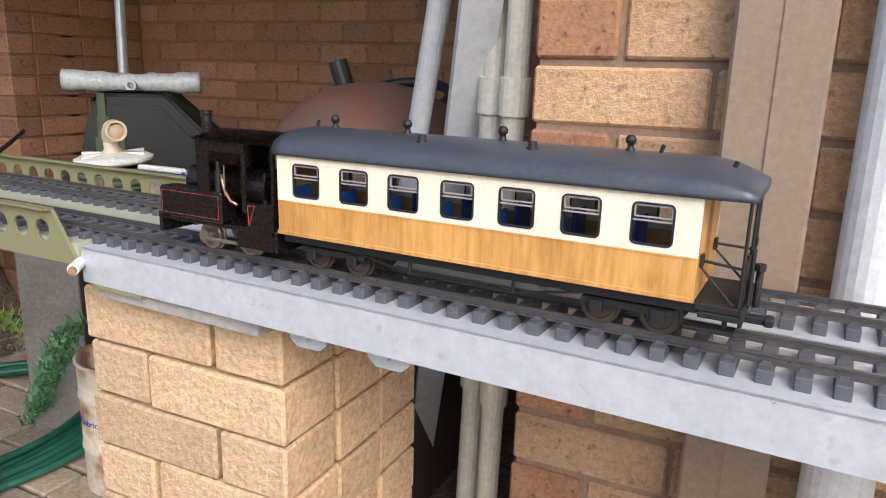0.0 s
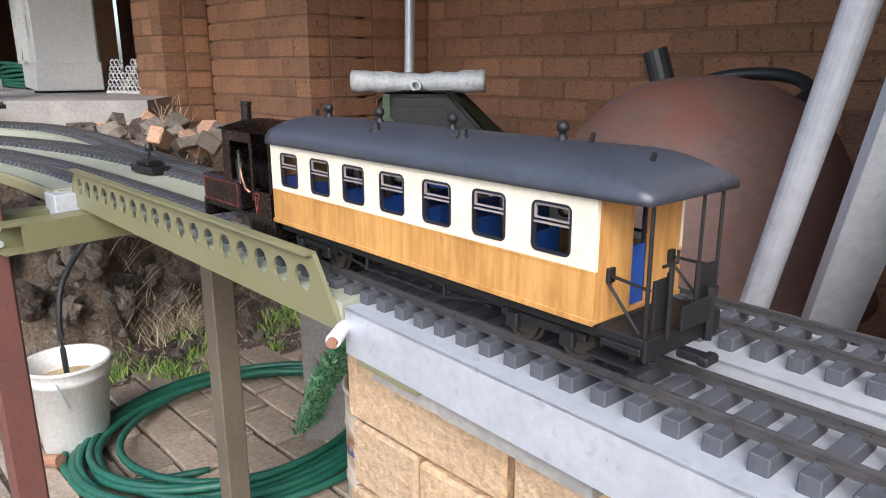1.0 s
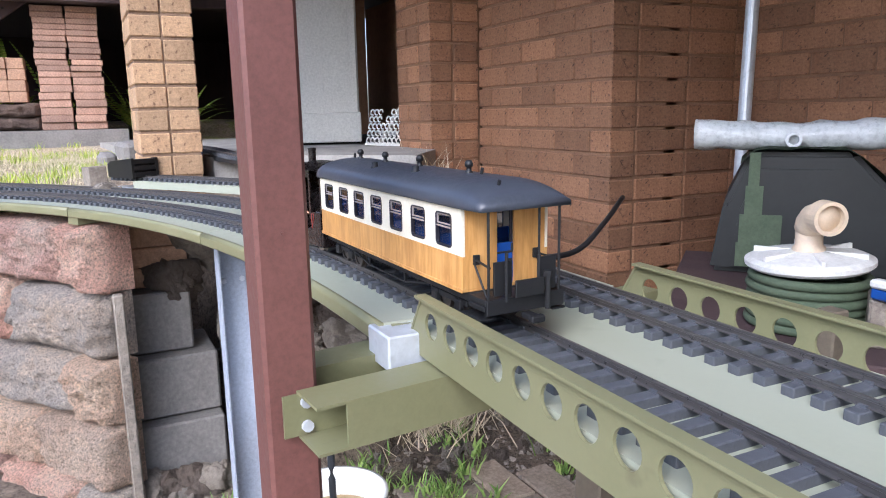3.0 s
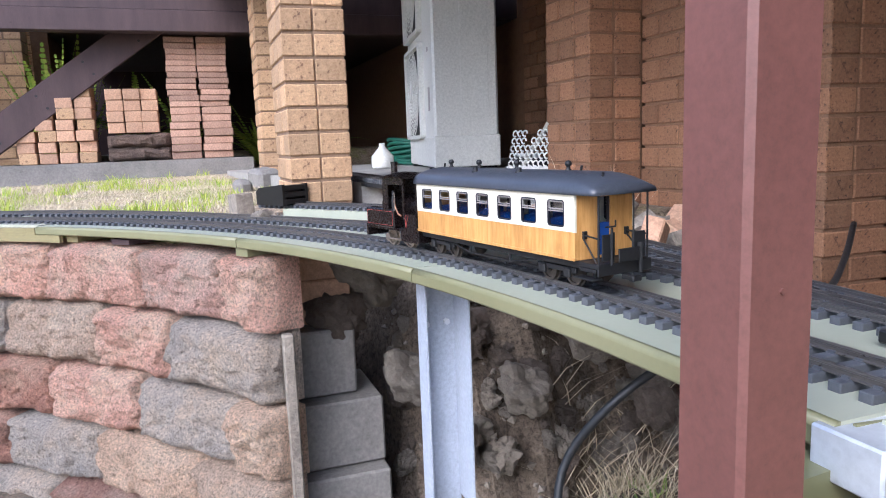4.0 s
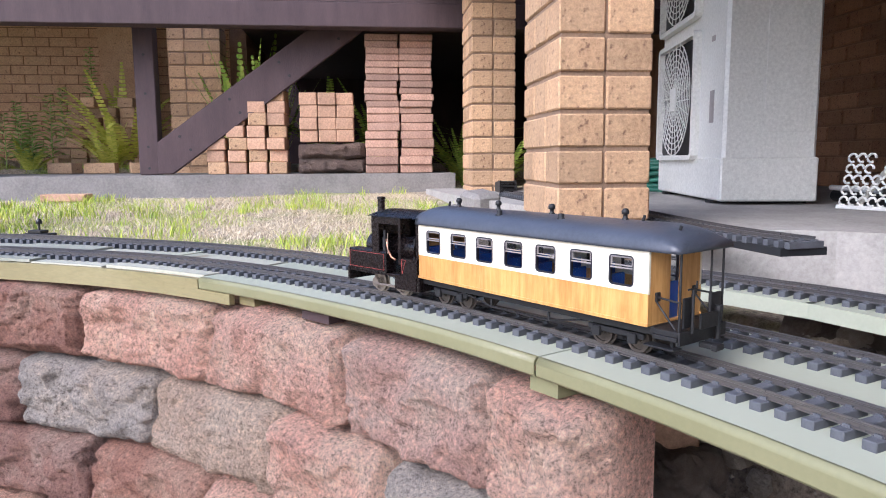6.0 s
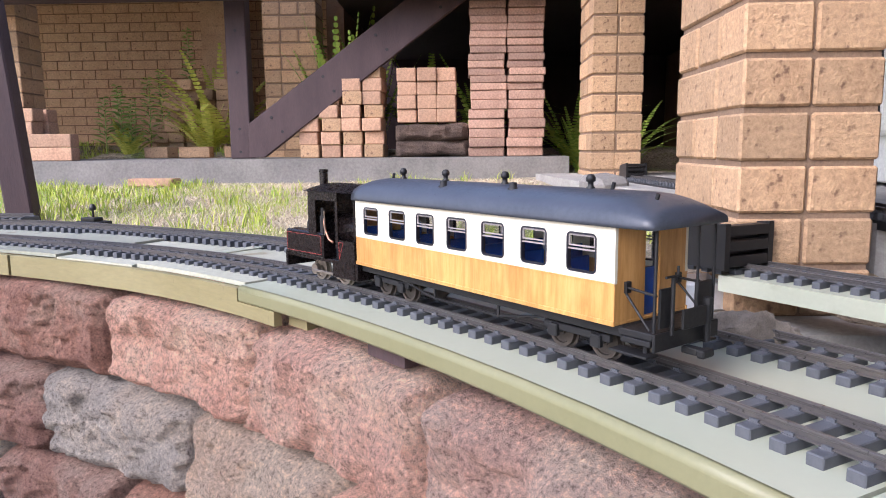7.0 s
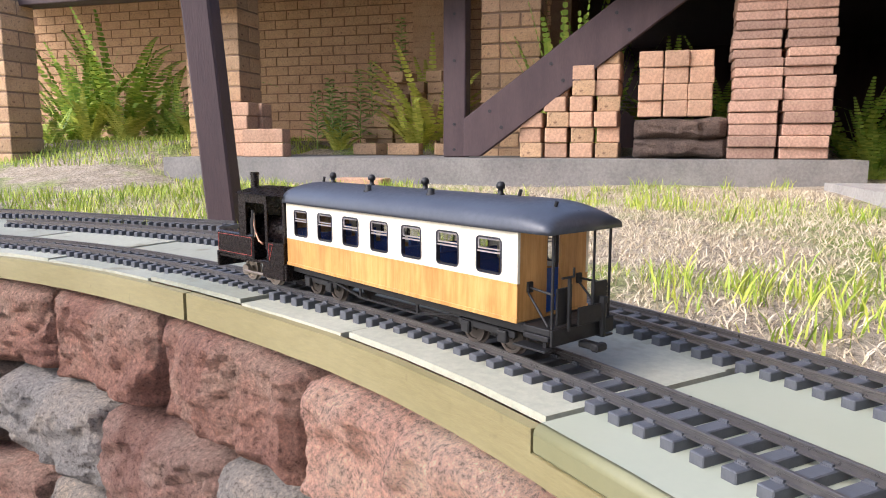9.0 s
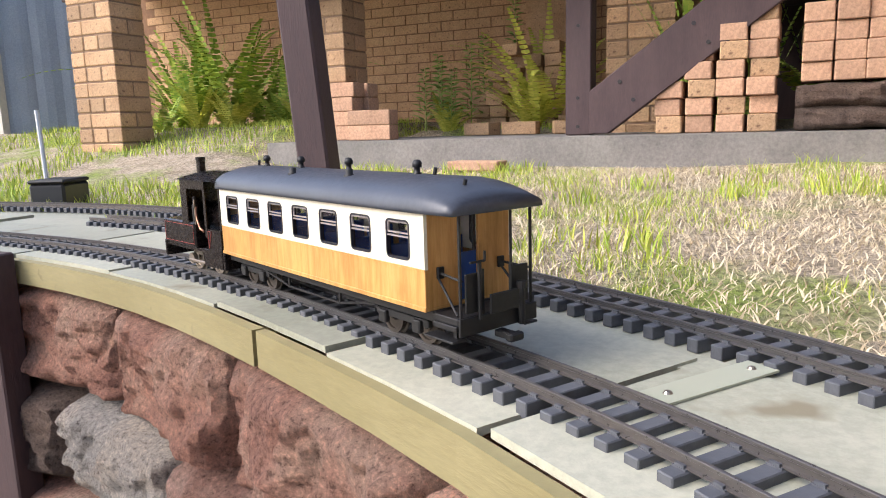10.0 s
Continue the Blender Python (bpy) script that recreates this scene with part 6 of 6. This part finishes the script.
def stacks():
    random.seed(31)
    t = thing("paver_stack", "tall double stack of flat red brick pavers on the path", "paver stack")
    z = 1.131
    for k in range(19):
        hgt = 0.04 if k > 6 else 0.052
        for c in (0, 1):
            ob = new("paver", brick_mesh(0.2, 0.2, hgt - 0.002, "paver_red"))
            ob.parent = t
            ob.matrix_world = pose(-6.78 + random.uniform(-0.012, 0.012) , 0.185 + c * 0.212 + random.uniform(-0.008, 0.008), z + hgt / 2, random.uniform(-0.6, 0.6), random.uniform(-0.6, 0.6), random.uniform(-2, 2))
        z += hgt
    st = thing("stone_block", "rough dark rock-faced block under the small brick stack", "block")
    for k in range(2):
        ob = new("block", stone(0.42, 0.09, 0.2, 40 + k, "stone_e"))
        ob.parent = st
        ob.matrix_world = pose(-6.85, -0.13, 1.178 + 0.092 * k, 0, 0, 90)
    t = thing("brick_stack", "neat stack of pale red bricks on a stone block", "brick stack")
    for k in range(4):
        for c in range(3):
            ob = new("brick", brick_mesh(0.23, 0.108, 0.074, "brick_red"))
            ob.parent = t
            ob.matrix_world = pose(-6.85 + random.uniform(-0.01, 0.01), -0.27 + c * 0.112, 1.362 + k * 0.076, 0, 0, random.uniform(-2, 2))
    t = thing("brick_stack", "stepped stack of pale bricks beside the stair", "brick stack")
    for c, n in enumerate((3, 5, 6, 7)):
        for k in range(n):
            ob = new("brick", brick_mesh(0.23, 0.108, 0.072, "brick_red" if (c + k) % 3 else "brick_buff"))
            ob.parent = t
            ob.matrix_world = pose(-6.84 + random.uniform(-0.02, 0.02), -0.83 + c * 0.122 + random.uniform(-0.006, 0.006), 1.168 + k * 0.074, 0, 0, random.uniform(-4, 4))
    t = thing("brick_stack", "low stack of pale bricks beside the lawn post", "brick stack")
    for k in range(4):
        for c in range(2):
            ob = new("brick", brick_mesh(0.108, 0.23, 0.072, "brick_red"))
            ob.parent = t
            ob.matrix_world = pose(-6.72 - c * 0.13, -2.5 + random.uniform(-0.01, 0.01), 1.168 + k * 0.074, 0, 0, random.uniform(-3, 3))
    for k in range(2):
        ob = new("brick", brick_mesh(0.108, 0.23, 0.072, "brick_red"))
        ob.parent = t
        ob.matrix_world = pose(-6.6, -2.24, 1.168 + k * 0.074, 0, 0, 6)
    t = thing("brick_pile", "tumbled pile of old buff bricks among the weeds", "brick pile")
    for c, (y, n) in enumerate(((-2.14, 3), (-2.02, 6), (-1.9, 7), (-1.78, 6), (-1.66, 7), (-1.54, 7))):
        for k in range(n):
            ob = new("brick", brick_mesh(0.2, 0.108, 0.072, "brick_buff"))
            ob.parent = t
            ob.matrix_world = pose(-7.85 + random.uniform(-0.05, 0.05), y + random.uniform(-0.012, 0.012), 1.2 + k * 0.0735, random.uniform(-2, 2), 0, random.uniform(-12, 12))
    for x, y, a in ((-7.45, -2.0, 70), (-7.4, -1.74, 95), (-7.42, -1.5, 20)):
        ob = new("brick", brick_mesh(0.2, 0.108, 0.072, "brick_buff"))
        ob.parent = t
        ob.matrix_world = pose(x, y, 1.168, 0, 0, a)
    pv = tagged(new("paver", brick_mesh(0.24, 0.1, 0.04, "brick_red")), "single pale red paver lying at the path's edge", "paver")
    pv.matrix_world = pose(-6.3, -1.55, 1.02, 0, 0, 85)
    for x, y, s in ((-5.2, 0.55, 0.08), (-5.0, 0.42, 0.05)):
        cb = tagged(link("concrete_lump", box(-s, s, -s * 0.8, s * 0.8, -s, s, 0.02), "concrete_dark"), "rough old concrete lump by the footing", "rubble", "concrete lumps")
        cb.matrix_world = pose(x, y, 0.96 + s * 0.5, 4, 5, 20)


stacks()


def blades(name, n, region, hgt, wid, mat, label, cat, seed, lean=0.5, zf=None, clump=0):
    rs = np.random.RandomState(seed)
    x, y = region(rs, n)
    if clump:
        cx, cy = region(rs, max(4, n // clump))
        k = rs.randint(0, len(cx), n)
        x, y = cx[k] + rs.normal(0, 0.02, n), cy[k] + rs.normal(0, 0.02, n)
    z = height(x, y) if zf is None else zf(x, y)
    a = rs.uniform(0, 2 * np.pi, n)
    h = hgt * rs.uniform(0.4, 1.2, n)
    w = wid * rs.uniform(0.6, 1.3, n)
    b = rs.uniform(0, 2 * np.pi, n)
    lx, ly = np.cos(b) * h * lean * rs.uniform(0.2, 1, n), np.sin(b) * h * lean * rs.uniform(0.2, 1, n)
    dx, dy = np.cos(a) * w, np.sin(a) * w
    v = np.stack([np.stack([x - dx, y - dy, z - 0.004], 1), np.stack([x + dx, y + dy, z - 0.004], 1), np.stack([x + dx * .7 + lx * .4, y + dy * .7 + ly * .4, z + h * .55], 1), np.stack([x - dx * .7 + lx * .4, y - dy * .7 + ly * .4, z + h * .55], 1), np.stack([x + lx, y + ly, z + h], 1)], 1)
    i = np.arange(n)[:, None] * 5
    F = [list(q) for q in (i + np.array([0, 1, 2, 3])).tolist()] + [list(q) for q in (i + np.array([3, 2, 4])).tolist()]
    me = bpy.data.meshes.new(name)
    me.from_pydata(v.reshape(-1, 3).tolist(), [], F)
    me.materials.append(M[mat])
    return tagged(new(name, me), label, cat, kind="stuff")


def lawn_region(x0, x1, y0, y1):
    def f(rs, n):
        X, Y = rs.uniform(x0, x1, n * 4), rs.uniform(y0, y1, n * 4)
        lat, s = lateral(X, Y)
        ok = (lat < -0.36) & ~((X > -4.35) & (Y > 0.3)) & ~((X < -6.38) & (Y > -2.8) & (X > -7.5)) & ~((Y > 0.4) & (X < -5.5)) & (Y < 1.0 - (X + 3.6) * -0.25)
        X, Y = X[ok], Y[ok]
        return X[:n], Y[:n]
    return f


def patchy(region, lo, scale, seed):
    """Keeps a region to patches of a noise field."""
    def f(rs, n):
        X, Y = region(rs, n * 3)
        v = np.array([noise.noise(Vector((a * scale, b * scale, seed))) for a, b in zip(X, Y)])
        k = v > lo
        return X[k][:n], Y[k][:n]
    return f


def safe_blades(name, n, region, *a, **k):
    rs = np.random.RandomState(1)
    m = min(n, len(region(rs, n)[0]))
    fixed = lambda r, q: tuple(c[:q] for c in region(r, n)) if q <= m else region(r, n)
    return blades(name, int(m * 0.95), fixed, *a, **k)


M["net_leaf"] = leaf_mat("net_shreds", (0.03, 0.16, 0.07), (0.2, 0.42, 0.22))


def vegetation():
    near = lawn_region(-6.4, -3.7, -2.6, 0.9)
    far = lawn_region(-8.8, -5.0, -5.5, -1.2)
    safe_blades("dry_grass", 42000, near, 0.017, 0.0015, "grass_dry", "flattened dry straw coloured lawn grass", "grass", 3, 2.6)
    safe_blades("lawn_grass", 9000, patchy(near, 0.12, 2.2, 4.0), 0.021, 0.001, "grass", "patchy green lawn grass", "grass", 5, 0.7)
    safe_blades("lawn_grass", 16000, patchy(far, -0.1, 1.4, 9.0), 0.045, 0.0028, "grass", "green lawn grass under the deck's edge", "grass", 6, 0.7)
    safe_blades("grass_tufts", 3600, patchy(near, -0.05, 1.5, 1.0), 0.052, 0.0021, "grass", "taller tufts of green grass in the lawn", "grass", 8, 0.8, clump=16)
    bank_r = lambda rs, n: (rs.uniform(-2.95, -2.5, n), rs.uniform(0.3, 1.8, n))
    blades("bank_weeds", 900, bank_r, 0.06, 0.005, "weed", "small green weeds at the foot of the bank", "weed", 12, 0.9, clump=22)
    blades("shade_netting", 700, lambda rs, n: (lambda f: (-1.5 - 0.35 * f + rs.normal(0, 0.025, n), 1.1 + 0.12 * f + rs.normal(0, 0.02, n)))(rs.uniform(0, 1, n)), 0.03, 0.006, "net_leaf", "scrap of torn green shade netting by the hose", "netting", 15, 1.2, zf=lambda x, y: 0.55 + (x + 1.5) * 1.05)
    blades("straw_tuft", 420, lambda rs, n: (rs.normal(-2.98, 0.07, n), rs.normal(1.3, 0.1, n)), 0.16, 0.0018, "grass_dry", "dry straw tangle on the bank", "straw", 13, 1.8)
    blades("pier_weeds", 120, lambda rs, n: (rs.uniform(-3.9, -3.2, n), rs.uniform(1.45, 1.65, n)), 0.16, 0.002, "grass_dry", "dry grass stalks by the porch pier", "grass", 14, 0.9, clump=6)


vegetation()


def frond(bm, root, yaw, length, arch, width, rs):
    """A fern frond: an arching rib with leaflets either side."""
    n = 24
    d = Vector((math.cos(yaw), math.sin(yaw), 0))
    side = Vector((-d.y, d.x, 0))
    last = None
    for k in range(n + 1):
        f = k / n
        p = root + d * (length * f * arch) + Vector((0, 0, length * (f - arch * 0.75 * f * f)))
        if last is not None:
            t = (p - last).normalized()
            w = width * (1 - 0.75 * f * f) * (0.45 + min(1, f * 3) * 0.55)
            for s in (-1, 1):
                out = side * s * w + t * w * 0.25 - Vector((0, 0, 0.12 * w))
                q = [bm.verts.new(c) for c in (last, last.lerp(p, 0.86), last.lerp(p, 0.7) + out, last.lerp(p, 0.16) + out)]
                bm.faces.new(q)
        last = p


def fern(x, y, z, n, length, seed, mat="fern", label="bright green sword fern growing by the wall", spread=0.95):
    rs = random.Random(seed)
    t = thing("fern", label, "fern", "ferns", at=pose(x, y, z))
    for k in range(n):
        bm = bmesh.new()
        frond(bm, Vector((rs.uniform(-0.04, 0.04), rs.uniform(-0.04, 0.04), -0.02)), rs.uniform(0, 2 * math.pi), length * rs.uniform(0.55, 1.1), rs.uniform(0.25 * spread, spread), 0.024 + 0.018 * length, rs)
        part("frond", bm, mat, t)


random.seed(51)
YELLOW = "yellow green young fern growing by the wall"
GREEN = "bright green sword fern growing by the wall"
for x, y, n, l, mt in ((-6.9, -4.0, 14, 0.45, "fern"), (-7.2, -4.1, 22, 0.75, "fern"), (-7.4, -4.2, 34, 1.1, "fern"), (-7.5, -3.95, 34, 1.15, "fern"), (-7.6, -3.75, 24, 0.9, "fern"), (-7.0, -3.8, 16, 0.5, "fern_yellow"), (-7.1, -3.6, 16, 0.42, "fern_yellow"), (-7.5, -3.5, 18, 0.6, "fern"), (-7.4, -3.25, 14, 0.42, "fern_yellow"),
                       (-7.65, -1.75, 26, 0.6, "fern_yellow"), (-7.8, -1.68, 28, 0.95, "fern_yellow"), (-7.62, -2.3, 18, 0.35, "fern_yellow"), (-8.2, -2.05, 12, 0.5, "fern"), (-7.3, -0.74, 26, 1.15, "fern"), (-7.36, -0.58, 20, 1.05, "fern"), (-7.75, -0.18, 14, 0.9, "fern"), (-7.75, 0.15, 14, 0.85, "fern"), (-7.2, 0.8, 24, 0.5, "fern"), (-7.4, 0.75, 26, 0.75, "fern"), (-7.1, 1.0, 22, 0.65, "fern")):
    fern(x, y, float(height(np.array([x]), np.array([y]))[0]), n, l, int(x * -100 + y * 37), mt, GREEN if mt == "fern" else YELLOW, 0.4 if y > -1 and l > 1 else 0.95)


def weed(x, y, z, h, seed):
    rs = random.Random(seed)
    t = thing("tall_weed", "tall leafy green weed with a single stem", "weed", "tall weeds", at=pose(x, y, z))
    part("stem", rod((0, 0, 0), (rs.uniform(-0.03, 0.03), rs.uniform(-0.03, 0.03), h), 0.004, 6, None, 0.0015), "weed", t)
    bm = bmesh.new()
    for k in range(int(h * 90)):
        f = 0.15 + 0.85 * k / (h * 90)
        a = k * 2.4
        l = 0.1 * (1.15 - f) + 0.03
        d = Vector((math.cos(a), math.sin(a), 0.5)).normalized()
        s = Vector((-d.y, d.x, 0)).normalized() * 0.011
        o = Vector((0, 0, h * f))
        q = [bm.verts.new(c) for c in (o, o + d * l * 0.5 + s, o + d * l - Vector((0, 0, 0.02)), o + d * l * 0.5 - s)]
        bm.faces.new(q)
    part("leaves", bm, "weed", t)


for k, (x, y, h) in enumerate(((-7.9, -1.95, 0.9), (-7.7, -2.3, 0.4), (-7.75, -2.2, 0.55), (-7.65, -2.36, 0.45), (-7.8, -2.12, 0.6), (-7.6, -2.45, 0.4), (-7.62, -2.28, 0.35), (-7.85, -2.05, 0.45), (-7.7, -0.95, 0.95), (-7.75, -2.42, 0.5))):
    weed(x, y, float(height(np.array([x]), np.array([y]))[0]) - 0.01, h, k)


def far_left():
    f = thing("sheet_fence", "grey blue corrugated sheet metal fence at the end of the garden", "fence", kind="")
    a, b = Vector((-8.6, -8.2)), Vector((-12.5, -4.6))
    n = 60
    d = (b - a) / n
    for p in range(4):
        bm = bmesh.new()
        rows = []
        for k in range(16):
            q = a + d * (p * 15 + k)
            o = 0.03 if k % 3 == 1 else 0.0
            nrm = Vector((-d.y, d.x)).normalized() * o
            rows.append([bm.verts.new((q.x + nrm.x, q.y + nrm.y, z)) for z in (0.95, 3.2)])
        for u, v in zip(rows, rows[1:]):
            bm.faces.new((u[0], v[0], v[1], u[1]))
        bmesh.ops.solidify(bm, geom=bm.faces[:], thickness=0.002)
        part("sheet", bm, "fence", f)
        q = a + d * (p * 15)
        part("fence_post", box(q.x - 0.04, q.x + 0.04, q.y - 0.03, q.y + 0.03, 0.95, 3.25), "fence_post", f)
    t = thing("control_box", "dark grey plastic control box beside the track", "box", at=pose(-5.13, -2.62, 0.955, 0, 0, 25))
    part("case", box(-0.085, 0.085, -0.06, 0.06, 0, 0.08, 0.008), "black_pipe", t)
    part("lid", box(-0.088, 0.088, -0.063, 0.063, 0.0805, 0.094, 0.006), "chassis", t)
    part("pole", rod((-0.07, -0.08, 0), (-0.09, -0.1, 0.33), 0.008, 8), "galv", t)
    bd = thing("side_board", "long grey board lying beside the second track", "board")
    part("plank", bar((-4.95, -1.55, 0.955), (-4.75, -3.0, 0.955), 0.2, 0.025), "grey_board", bd)
    r2 = track("spare_track", spline([(-4.82, -1.3), (-4.87, -1.7), (-4.92, -2.2), (-4.85, -3.0)], 0.01), "rusty spare model track beside the main lines", z=0.992)
    p = thing("timber_screen", "dark brown timber screen at the end of the stone wall", "screen")
    q = beside(7.18, 0.125)
    part("board", box(q.x - 0.02, q.x + 0.03, q.y - 0.3, q.y + 0.03, 0.12, 0.99, 0.003), "dark_timber", p)


M["fence_post"] = plain("fence_post_cream", (0.5, 0.48, 0.42), 0.5)
far_left()


def motions():
    ts = [0.25 * k for k in range(41)]
    t0, s0 = zip(*RUN)
    at = lambda t: float(np.interp(t, t0, s0))
    walk(CARRIAGE, [(t, ride(at(t), 0.155)) for t in ts])
    walk(LOCO, [(t, ride(at(t) + 0.2125 + 0.004 + 0.092, 0.03)) for t in ts])


motions()
